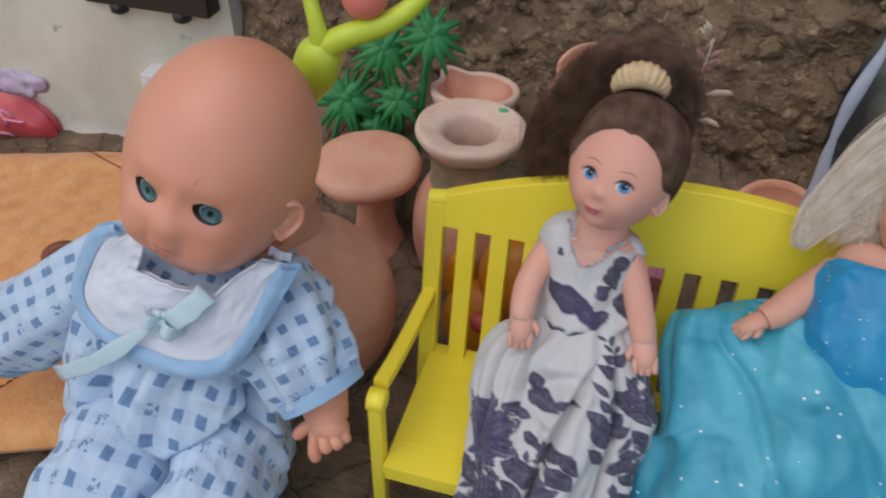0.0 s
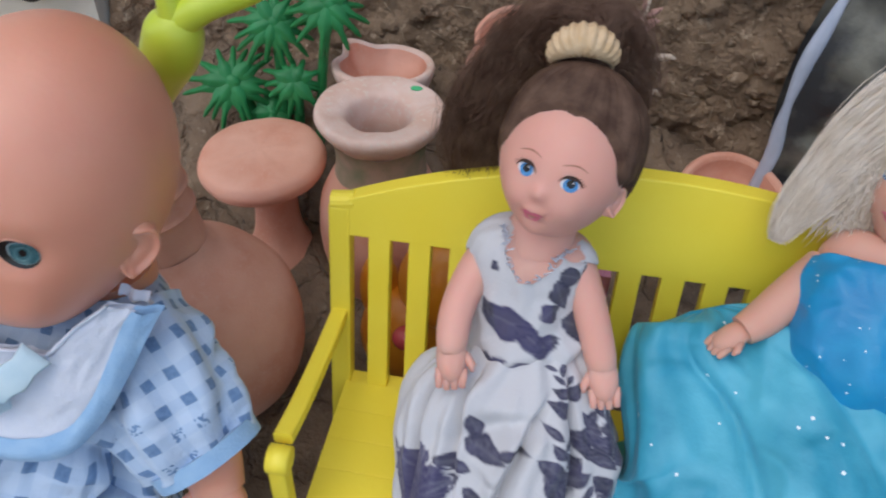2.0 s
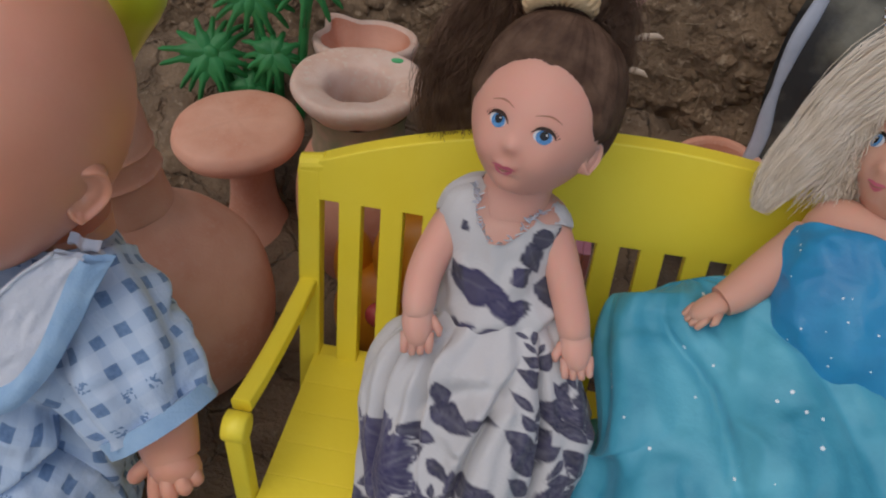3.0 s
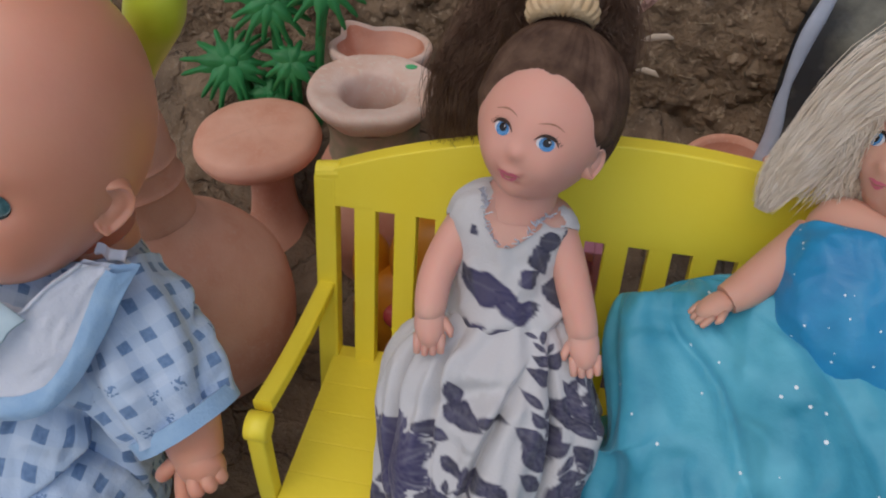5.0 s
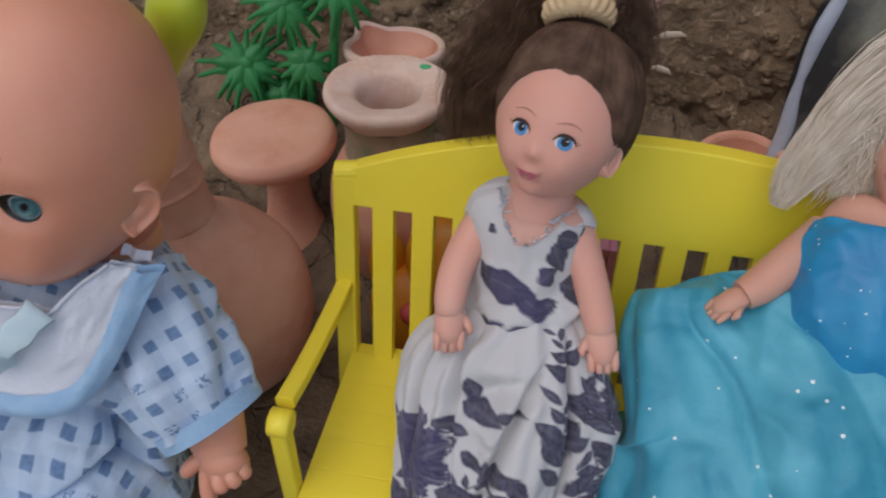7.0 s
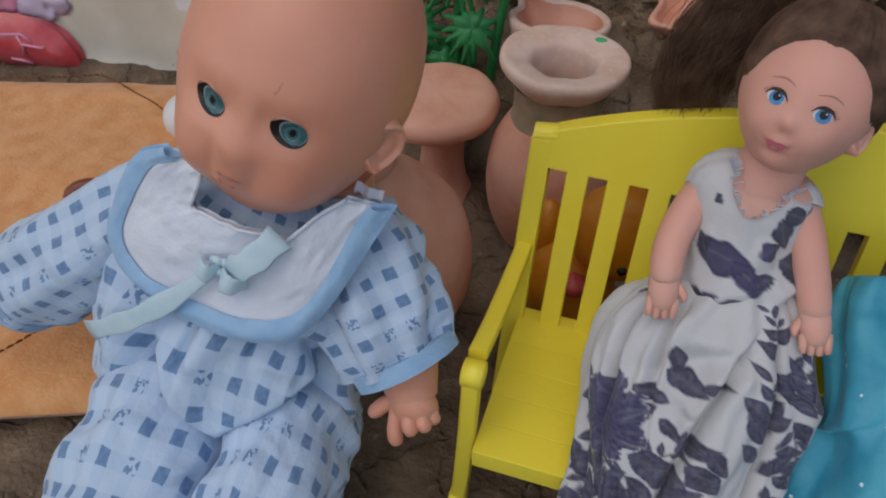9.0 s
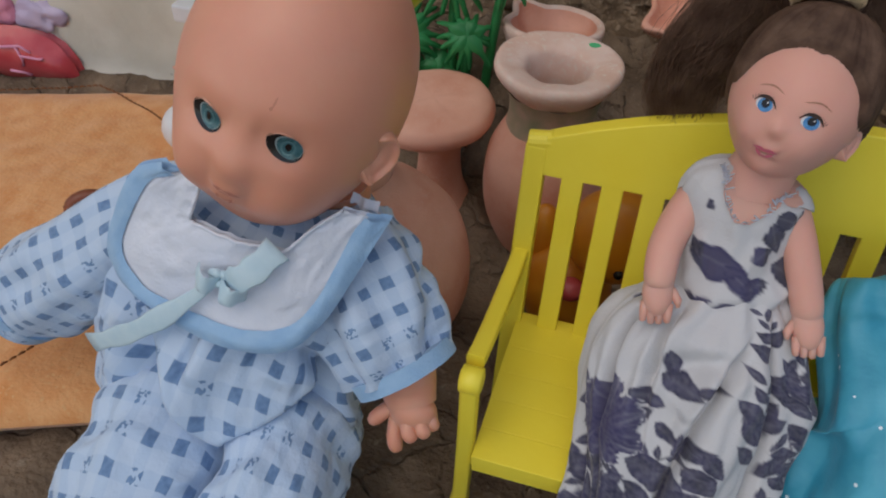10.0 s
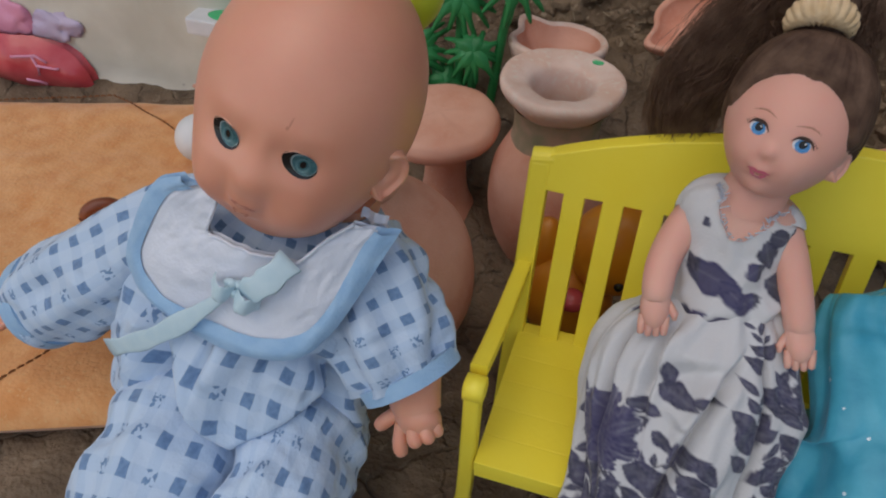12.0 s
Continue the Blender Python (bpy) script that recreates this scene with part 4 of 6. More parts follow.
# ---- green palms, lime rattle ----
def build_palms():
    palms = thing("toy_palms", (-0.048, 0.097, 0.03), "cluster of dark green plastic toy palm trees", "toy trees")
    random.seed(5)
    specs = [((-0.0645, 0.0960, 0.0585), 0.0142, 17), ((-0.0492, 0.0990, 0.0798), 0.0120, 16), ((-0.0310, 0.0990, 0.0875), 0.0120, 16), ((-0.0425, 0.0950, 0.0618), 0.0100, 13), ((-0.053, 0.0985, 0.0465), 0.0110, 11)]
    for (x, y, z), r, n in specs:
        acc = Acc()
        foot = Vector((x * 0.6 - 0.019, 0.101, ground_height(x, 0.1) - 0.002))
        acc.rod(spline([foot, (x * 0.8 - 0.0095, 0.1005, foot.z + (z - foot.z) * 0.6), (x, y + 0.003, z)], 10), 0.0017, GREEN, 8)
        place("trunk", acc, None, palms)
        c = Vector((x, y, z))
        fwd = (Vector((0.03, -0.14, 0.19)) - c).normalized()
        side = Vector((1, 0, 0))
        side = (side - fwd * side.dot(fwd)).normalized()
        up = fwd.cross(side)
        for k in range(n):
            # a flat moulded frond with a raised rib, drooping to a blunt tip
            a = 2 * math.pi * (k + 0.5) / n + random.uniform(-0.12, 0.12)
            d = side * math.cos(a) + up * math.sin(a)
            across = d.cross(fwd)
            rr = r * random.uniform(0.88, 1.18)
            bend, droop = random.uniform(-0.14, 0.14), random.uniform(0.003, 0.006)
            acc = Acc()

            def leaf(u, t):
                w = (0.0021 - 0.0012 * smooth(0.40, 0.65, t)) * (1 - smooth(0.85, 1.02, t) * 0.6)
                rib = 0.0006 * (1 - u * u) + 0.0003 * abs(math.sin(t * 20)) * abs(u)
                return c + d * (rr * t) + across * (u * w + bend * rr * t * t) + fwd * (0.0014 * math.sin(t * 2.4) - droop * t * t + rib - 0.0004 * abs(u) + (k % 3) * 0.0005) - Vector((0, 0, 0.0022 * t * t))
            ts = [i / 10 for i in range(11)]
            acc.grid(leaf, [-1, -0.6, -0.2, 0, 0.2, 0.6, 1], ts, GREEN, wrap=False)
            acc.grid(lambda u, t: leaf(-u, t) - fwd * 0.0007, [-1, 0, 1], ts, GREEN, wrap=False)
            place("frond", acc, None, palms)
        acc = Acc()
        acc.ball(c, (r * 0.24, r * 0.16, r * 0.22), GREEN, 16, 10)
        place("crown", acc, None, palms)


def build_rattle():
    rattle = thing("lime_rattle", (-0.0515, 0.017, 0.07), "lime green plastic toy stuck in the clay vase", "toy")
    acc = Acc()
    rows = spline([(-0.0515, 0.0165, 0.066, 0.0030), (-0.0500, 0.0160, 0.084, 0.0034), (-0.0470, 0.0145, 0.0950, 0.0028), (-0.0425, 0.0115, 0.1050, 0.0038), (-0.0370, 0.0085, 0.1140, 0.0050), (-0.0325, 0.0055, 0.1210, 0.0058), (-0.0302, 0.0040, 0.1265, 0.0052), (-0.0295, 0.0035, 0.1295, 0.0026)], 34)
    acc.rod([r[:3] for r in rows], [r[3] for r in rows], LIME, 20)
    acc.ball((-0.0530, 0.0150, 0.0865), (0.0040, 0.0035, 0.0044), LIME, 16, 10)
    place("handle", acc, None, rattle)
    for name, rows in (("prong", [(-0.0300, 0.0036, 0.1270, 0.0030), (-0.0303, 0.0036, 0.1325, 0.0021), (-0.0320, 0.0048, 0.1385, 0.0018), (-0.0335, 0.0060, 0.1470, 0.0017)]),
                       ("prong", [(-0.0295, 0.0040, 0.1270, 0.0034), (-0.0241, 0.0051, 0.1306, 0.0030), (-0.0159, 0.0095, 0.1330, 0.0027), (-0.0095, 0.0137, 0.1372, 0.0024), (-0.0052, 0.0167, 0.1440, 0.0022)])):
        acc = Acc()
        way = spline(rows, 20)
        acc.rod([r[:3] for r in way], [r[3] for r in way], LIME, 14)
        place(name, acc, None, rattle)
    acc = Acc()
    acc.ball((-0.0205, 0.0092, 0.1395), (0.0056, 0.0050, 0.0058), CORAL, 24, 16)
    place("bead", acc, None, rattle, "coral pink round bead")


# ---- behind the bench ----
def build_behind():
    duck = thing("toy_duck", (0.011, 0.034, 0.002), "orange-yellow plastic toy duck standing behind the bench", "toy duck")
    acc = Acc()
    acc.ball((0.007, 0.036, 0.0175), (0.014, 0.013, 0.0165), DUCK, 28, 18)
    acc.ball((-0.002, 0.040, 0.030), (0.006, 0.006, 0.013), DUCK, 20, 12)
    place("body", acc, None, duck)
    acc = Acc()
    acc.ball((0.0185, 0.034, 0.0420), (0.0135, 0.0120, 0.0145), DUCK, 28, 18)
    place("head", acc, None, duck)
    acc = Acc()
    acc.ball((0.0095, 0.0235, 0.0285), (0.0042, 0.004, 0.0032), RED_FOIL, 16, 10)
    place("beak", acc, None, duck, "red beak")
    acc = Acc()
    acc.ball((0.0215, 0.0228, 0.0385), (0.0014, 0.0014, 0.0016), EYE_BLACK, 12, 8)
    place("eye", acc, None, duck, "black eye")

    rack = thing("pink_rack", (0.0550, 0.034, 0.0), "pink plastic toy rack standing behind the bench", "toy rack")
    for x in (0.0500, 0.0602):
        acc = Acc()
        acc.box((x - 0.0010, 0.030, 0.001), (x + 0.0010, 0.038, 0.0555), PINK, 0.0005)
        place("upright", acc, None, rack, soft=False)
    for k in range(4):
        acc = Acc()
        z = 0.0555 - 0.0015 - 0.009 * k
        acc.box((0.0500 + 0.0010, 0.030, z - 0.0016), (0.0602 - 0.0010, 0.038, z + 0.0016), PINK, 0.0005)
        place("shelf", acc, None, rack, soft=False)

    # cloth bag with pale piping, leaning on the wall
    bag = thing("cloth_bag", (0.14, 0.095, 0.03), "grey cloth bag with pale blue piped edge", "bag")
    edge = spline([(0.1050, 0.093, 0.036), (0.1085, 0.0935, 0.056), (0.1080, 0.0935, 0.070), (0.1090, 0.094, 0.086), (0.1115, 0.095, 0.098), (0.1150, 0.097, 0.112), (0.119, 0.099, 0.13)], 40)

    def f(u, v):
        e = edge[v]
        x = e[0] + 0.075 * u
        fold = 0.004 * noise.noise((x * 55 + e[2] * 30, e[2] * 60, 3)) + 0.0015 * noise.noise((x * 170, e[2] * 170, 6))
        return Vector((x, e[1] - 0.016 * math.sin(math.pi * min(1, u * 1.1)) * smooth(-0.1, 0.5, v / 39) + fold * smooth(0, 0.1, u), e[2] + 0.004 * u))
    acc = Acc()
    us = [i / 50 for i in range(51)]
    acc.grid(f, us, range(40), SLATE, wrap=False)
    acc.grid(lambda u, v: Vector((f(u, v).x, edge[v][1] + 0.012, f(u, v).z)), us, range(40), SLATE, wrap=False)
    place("cloth", acc, None, bag)
    acc = Acc()
    acc.rod([p + np.array((-0.0006, -0.0008, 0)) for p in edge], [0.0013 + 0.0011 * abs(math.sin(i * 0.21)) for i in range(40)], RIM, 10, 0.5, (1, 0, 0))
    place("piping", acc, None, bag, "pale blue piped edge")
    loop = thing("bead_bracelet", (0.137, 0.083, 0.105), "bracelet of small shiny silver beads on the bag", "bracelet")
    bead = Acc()
    bead.ball((0, 0, 0), 0.0009, SILVER, 10, 6)
    first = None
    for k in range(30):
        a = 2 * math.pi * k / 30
        p = Vector((0.0135 * math.cos(a), -0.001 + 0.002 * math.sin(a), 0.0095 * math.sin(a)))
        if first is None:
            first = place("bead", bead, (0, 0, 0))
            ob = first
        else:
            ob = new("bead", first.data)
        ob.parent = loop
        ob.location = p

    # dry sprig on the wall
    sprig = thing("dry_sprig", (0.064, 0.105, 0.085), "faded pink dry sprig stuck in the mud wall", "dried plant")
    acc = Acc()
    acc.rod([(0.0640, 0.122, 0.060), (0.0635, 0.112, 0.080), (0.0640, 0.104, 0.098)], 0.0006, DRY, 6)
    place("stem", acc, None, sprig)
    random.seed(9)
    for k in range(12):
        acc = Acc()
        a = random.uniform(0, 6.28)
        z = 0.082 + 0.0016 * k
        c = Vector((0.0638, 0.110 - 0.0005 * k, z))
        d = Vector((math.cos(a) * 0.0045, -0.002, 0.0035 + random.uniform(0, 0.002)))
        acc.rod([c, c + d * 0.5, c + d], [0.0004, 0.0011, 0.0003], ROSE if k < 8 else DRY, 6, 0.5)
        place("petal", acc, None, sprig)
    for (x, y, z), d in (((0.066, 0.106, 0.077), (0.009, -0.003, 0.003)), ((0.066, 0.106, 0.067), (0.007, -0.003, 0.0))):
        acc = Acc()
        c, d = Vector((x, y, z)), Vector(d)
        acc.rod([c, c + d * 0.4 + Vector((0, 0, 0.0008)), c + d * 0.8 + Vector((0, 0, 0.0008)), c + d], [0.0004, 0.0012, 0.001, 0.0002], DRY, 8, 0.4, (0, 0, 1))
        place("leaf", acc, None, sprig, "pale dry leaf")


# ---- baby doll ----
def build_baby():
    acc = Acc()
    head = Head((-0.0408, -0.0276, 0.1150), (0.0204, 0.0221, 0.0266), turn_to(2.4, 12.4, 18.3),
                [(0.02, -0.31, 0.19, 0.13, 0.082), (0.03, -0.16, 0.16, 0.15, 0.012),
                 (0.62, -0.54, 0.44, 0.36, 0.135), (0.50, -0.44, 0.20, 0.20, 0.040), (-0.48, -0.54, 0.34, 0.30, 0.125), (-0.42, -0.46, 0.18, 0.18, 0.030), (0.30, -0.98, 0.50, 0.22, 0.050),
                 (0.03, -0.52, 0.20, 0.12, 0.055), (0.03, -0.475, 0.12, 0.032, 0.016), (0.03, -0.570, 0.11, 0.036, 0.018), (0.03, -0.520, 0.14, 0.018, -0.016), (0.03, -0.645, 0.14, 0.035, -0.010),
                 (0.235, -0.51, 0.07, 0.09, -0.026), (-0.175, -0.51, 0.07, 0.09, -0.026), (0.215, -0.39, 0.07, 0.10, -0.012), (-0.155, -0.39, 0.07, 0.10, -0.012),
                 (0.373, -0.075, 0.19, 0.11, -0.050), (-0.315, -0.120, 0.19, 0.11, -0.050), (0.17, -0.04, 0.07, 0.10, -0.022), (-0.12, -0.08, 0.07, 0.10, -0.022),
                 (0.40, 0.13, 0.28, 0.09, 0.014), (-0.33, 0.10, 0.28, 0.09, 0.014), (0.40, -0.22, 0.20, 0.06, 0.014), (-0.33, -0.26, 0.20, 0.06, 0.014)], 0.03)
    head.skin(acc, VINYL_BABY, 160, 130)
    for a, e in ((-0.315, -0.108), (0.372, -0.066)):
        # black almond painted in for the dark shade inside the eyelid opening
        head.spot(acc, a, e, 0.156, 0.088, EYE_BLACK, 0.00010, 0.86, 1.0, -0.16)
        head.spot(acc, a + 0.034, e + 0.010, 0.116, 0.080, EYE_WHITE_DIM, 0.00022, 0.80, 0.96, -0.16)
        head.spot(acc, a + 0.038, e + 0.010, 0.104, 0.078, EYE_TEAL, 0.00030, 0.80, 0.96, -0.16)
        head.spot(acc, a + 0.030, e - 0.002, 0.062, 0.052, EYE_PALE, 0.00038, 0.95, 0.95)
        head.spot(acc, a + 0.030, e - 0.000, 0.044, 0.040, EYE_TEAL, 0.00044, 0.95, 0.95)
        head.spot(acc, a + 0.030, e + 0.004, 0.026, 0.026, EYE_BLACK, 0.00050)
        lid = spline([(a - 0.158, e + 0.026), (a - 0.08, e + 0.078), (a + 0.01, e + 0.076), (a + 0.09, e + 0.040), (a + 0.152, e - 0.022)], 16)
        acc.rod([head.at(p, q, 0.00002) for p, q in lid], [0.00006 + 0.00014 * math.sin(math.pi * i / 15) for i in range(16)], VINYL_BABY, 10)
    head.arc(acc, [(-0.09, -0.492), (-0.03, -0.474), (0.03, -0.480), (0.09, -0.474), (0.16, -0.494)], 0.018, LIP_DULL, 0.00005)
    head.arc(acc, [(-0.05, -0.548), (0.03, -0.572), (0.11, -0.548)], 0.024, LIP_DULL, 0.00005)
    head.spot(acc, 0.205, 0.19, 0.008, 0.040, RUBBED, 0.00003, 1.0, 1.0, -0.2)
    head.spot(acc, 0.19, 0.15, 0.014, 0.012, RUBBED, 0.00003)
    head.ear(acc, 1.23, -0.130, 0.0055, VINYL_BABY, 0.44)
    head.ear(acc, -1.45, -0.15, 0.0053, VINYL_BABY, 0.15)
    # neck and torso
    Tube([(-0.0430, -0.0240, 0.092, 0.013, 0.012), (-0.0445, -0.0250, 0.078, 0.014, 0.013)]).skin(acc, VINYL_BABY, 32, 8)
    body = Tube([(-0.0445, -0.0255, 0.0905, 0.0140, 0.0125), (-0.0462, -0.0280, 0.0830, 0.0235, 0.0155), (-0.0520, -0.0340, 0.068, 0.0285, 0.0195), (-0.0578, -0.0410, 0.052, 0.0303, 0.0225), (-0.0600, -0.0430, 0.040, 0.0320, 0.0205), (-0.0600, -0.0420, 0.026, 0.0310, 0.0170), (-0.0590, -0.0420, 0.010, 0.0270, 0.0150)])

    def folds(v, u):
        k = smooth(0.15, 0.4, v)
        a = u + math.pi / 2
        valley = 0.0095 * bell(a + 0.70 - 2.2 * (v - 0.45), 0.20) * bell(v - 0.50, 0.13) + 0.0022 * bell(a + 1.15 + 0.3 * v, 0.06) * bell(v - 0.6, 0.25)
        dart = 0.0034 * bell(a - 0.02 * (v - 0.4), 0.030) * bell(v - 0.42, 0.050) + 0.0020 * bell(a - 0.42, 0.04) * bell(v - 0.36, 0.05) + 0.0016 * bell(a + 0.30, 0.04) * bell(v - 0.37, 0.04)
        tuck = 0.0060 * bell(v - 0.345 - 0.08 * (a - 0.63), 0.022) * bell(a - 0.95, 0.36)
        panel = 0.0020 * bell(a + 0.12 - 3.4 * (v - 0.47), 0.10) * bell(v - 0.53, 0.09)
        hem = 0.0085 * smooth(-0.035, 0.012, v - 0.615 + 0.26 * (a - 0.31) * smooth(0.25, 0.4, a) + 0.22 * (0.31 - a) * smooth(0.37, 0.22, a)) * smooth(0.90, 0.72, v) * smooth(-0.75, -0.35, a) * smooth(1.5, 1.1, a)
        crease = valley + dart + tuck + hem - panel
        return k * (0.0010 * math.sin(u * 9 + 5 * v + 2 * noise.noise((u, v * 3, 1))) * smooth(0.9, 0.5, v) + 0.0024 * noise.noise((u * 1.6, v * 5, 2.5)) + 0.0017 * noise.noise((u * 4, v * 10, 4.5)) + 0.0006 * noise.noise((u * 11, v * 26, 1.5)) - crease)
    body.skin(acc, COTTON, 200, 150, folds, (False, True))
    # legs forward along the ground
    for x0, x1, w in ((-0.0395, -0.0380, 0.0132), (-0.0680, -0.0660, 0.0176)):
        leg = Tube([(x0, -0.038, 0.030, w * 0.7, 0.0150), (x0, -0.048, 0.0325, w * 0.93, 0.0195), ((x0 * 2 + x1) / 3, -0.066, 0.0305, w, 0.0190), ((x0 + x1 * 2) / 3, -0.086, 0.0240, w * 0.95, 0.0170), (x1, -0.108, 0.0165, w * 0.8, 0.014)], (1, 0, 0), (0, 0, -1))
        leg.skin(acc, COTTON, 100, 70, lambda v, u: 0.0018 * noise.noise((u * 2, v * 6, 8.5)) + 0.0008 * math.sin(v * 34 + u * 2 + 3 * noise.noise((u, v * 4, 2))) + 0.0006 * noise.noise((u * 8, v * 22, 3)), (True, True))
        acc.ball((x1 + 0.001, -0.114, 0.0135), (0.0095, 0.010, 0.0125), VINYL_BABY, 20, 12)
    # sleeves and arms
    flare = (0.62, 0.66, 0.45)
    right = Tube([(-0.0345, -0.0290, 0.0820, 0.0105, 0.0090), (-0.0288, -0.0340, 0.0762, 0.0130, 0.0106), (-0.0227, -0.0378, 0.0680, 0.0126, 0.0106), (-0.0172, -0.0412, 0.0600, 0.0108, 0.0092)], flare)
    right.skin(acc, COTTON, 90, 60, lambda v, u: 0.0022 * noise.noise((u * 2, v * 5, 9.5)) + 0.0010 * math.sin(u * 7 + v * 5) - 0.0026 * bell(v - 0.45 + 0.1 * math.sin(u * 2), 0.05) * bell(u - 0.2, 0.6) - 0.0022 * bell(v - 0.66, 0.04) * bell(u - 0.5, 0.5), (True, True), weave=1.25)
    cuff = Tube([(-0.0180, -0.0407, 0.0612, 0.0113, 0.0098), (-0.0157, -0.0420, 0.0586, 0.0110, 0.0095)], flare)
    cuff.skin(acc, BLUE_TRIM, 60, 6, lambda v, u: 0.0006 * noise.noise((u * 2, 6, 9.5)), (True, True))
    Tube([(-0.0170, -0.0410, 0.0610, 0.0066, 0.0062), (-0.0155, -0.0430, 0.0560, 0.0060, 0.0054), (-0.0140, -0.0450, 0.0530, 0.0052, 0.0046)]).skin(acc, VINYL_BABY, 28, 12)
    acc.ball((-0.0134, -0.0460, 0.0516), (0.0052, 0.0040, 0.0052), VINYL_BABY, 28, 18)
    for base, knuckle, tip, r in (((-0.0165, -0.0475, 0.0510), (-0.0162, -0.0500, 0.0468), (-0.0153, -0.0508, 0.0436), 0.00165), ((-0.0138, -0.0482, 0.0515), (-0.0129, -0.0502, 0.0502), (-0.0122, -0.0500, 0.0484), 0.0017),
                                  ((-0.0113, -0.0477, 0.0520), (-0.0103, -0.0493, 0.0512), (-0.0097, -0.0490, 0.0497), 0.0016), ((-0.0096, -0.0465, 0.0520), (-0.0089, -0.0472, 0.0512), (-0.0086, -0.0470, 0.0499), 0.0015),
                                  ((-0.0168, -0.0455, 0.0525), (-0.0198, -0.0468, 0.0500), (-0.0224, -0.0478, 0.0466), 0.0017)):
        way = spline([base, knuckle, tip], 10)
        acc.rod([tuple(p) for p in way], [r * (1.0 if i < 7 else (0.95, 0.75, 0.3)[i - 7]) for i in range(10)], VINYL_BABY, 12)
    left = Tube([(-0.0620, -0.0280, 0.0790, 0.0100, 0.0105), (-0.0760, -0.0300, 0.0740, 0.0118, 0.0118), (-0.0930, -0.0340, 0.0615, 0.0128, 0.0128), (-0.1080, -0.0365, 0.0510, 0.0128, 0.0132), (-0.1150, -0.0375, 0.0460, 0.0120, 0.0125)], (0, 0, 1), (0, 1, 0))
    left.skin(acc, COTTON, 70, 44, lambda v, u: 0.0014 * noise.noise((u * 2, v * 6, 3.5)) + 0.0007 * math.sin(u * 6 + v * 6), (True, True), weave=1.12)
    Tube([(-0.1125, -0.0371, 0.0478, 0.0126, 0.0131), (-0.1165, -0.0377, 0.0450, 0.0124, 0.0129)], (0, 0, 1), (0, 1, 0)).skin(acc, BLUE_TRIM, 48, 6, None, (True, True))
    Tube([(-0.113, -0.037, 0.047, 0.0068, 0.0068), (-0.124, -0.038, 0.040, 0.0060, 0.0060)], (0, 0, 1), (0, 1, 0)).skin(acc, VINYL_BABY, 28, 10)
    paw(acc, (-0.123, -0.038, 0.0405), (-1, -0.1, -0.6), 0.0085, VINYL_BABY, (0, -1, 0), (-0.3, 0, -0.7))
    # square-necked bib collar with a bound edge
    outer = spline([(-0.0613, 0.1026), (-0.0686, 0.0984), (-0.0737, 0.0889), (-0.0757, 0.0805), (-0.0700, 0.0751), (-0.0597, 0.0737), (-0.0466, 0.0730), (-0.0356, 0.0735), (-0.0300, 0.0778), (-0.0258, 0.0850), (-0.0227, 0.0913), (-0.0203, 0.0958)], 81)
    inner = spline([(-0.0529, 0.1014), (-0.0539, 0.0981), (-0.0553, 0.0943), (-0.0539, 0.0937), (-0.0497, 0.0935), (-0.0451, 0.0928), (-0.0407, 0.0920), (-0.0372, 0.0914), (-0.0350, 0.0933), (-0.0326, 0.0955), (-0.0299, 0.0972), (-0.0278, 0.0985)], 81)

    def bib(c, k, lift):
        """c runs from shoulder to shoulder, k from the square neck opening to the outer edge."""
        i = int(round((c + 1) * 40))
        x, z = inner[i] + (outer[i] - inner[i]) * k
        g = 0.0007 * noise.noise((c * 5, k * 4, 3)) + 0.0004 * math.sin(c * 9 + k * 3) + 0.0004 * noise.noise((c * 14, k * 9, 5))
        return Vector((x, -0.0568 + (0.011 if x > -0.047 else 0.006) * ((x + 0.047) / 0.028) ** 2 + 0.38 * (z - 0.072) + g - lift, z))

    def bound(c, j):
        """Along the binding: j from its inner to its outer edge."""
        w = min(0.5, 0.0044 / max(0.004, (bib(c, 1.0, 0) - bib(c, 0.0, 0)).length))
        return 1.0 - w + (w + 0.03) * j
    cs = [-1 + i / 40 for i in range(81)]
    acc.grid(lambda c, j: bib(c, j * bound(c, 0.12), 0.0), cs, [j / 24 for j in range(25)], BIB, wrap=False)
    acc.grid(lambda c, j: bib(c, j * bound(c, 0.12), -0.0012), cs, [j / 12 for j in range(13)], BIB, wrap=False)
    acc.grid(lambda c, j: bib(c, bound(c, j), 0.0004 + 0.0008 * math.sin(math.pi * j)), cs, [j / 8 for j in range(9)], BLUE_TRIM, wrap=False)
    acc.grid(lambda c, j: bib(c, bound(c, j), -0.0010), cs, [j / 3 for j in range(4)], BLUE_TRIM, wrap=False)
    acc.rod([bib(c, 0.0, 0.0002) for c in cs], 0.0004, BIB, 6)
    acc.grid(lambda u, v: Vector((-0.0284 + 0.0052 * u, -0.0352 - 0.0016 * math.sin(math.pi * v) + 0.0005 * math.sin(u * 9), 0.0952 + 0.0024 * v - 0.0010 * u + 0.0003 * math.sin(u * 11 + v * 2))), [i / 24 for i in range(25)], [j / 8 for j in range(9)], BIB, wrap=False)
    # ribbon bow
    knot = Vector((-0.0474, -0.0530, 0.0868))
    for j in range(7):
        a = j * 0.9
        acc.ball(knot + Vector((0.0016 * math.cos(a), -0.0003 * (j % 3), 0.0014 * math.sin(a))), (0.0011, 0.0008, 0.0010), RIBBON, 12, 8)
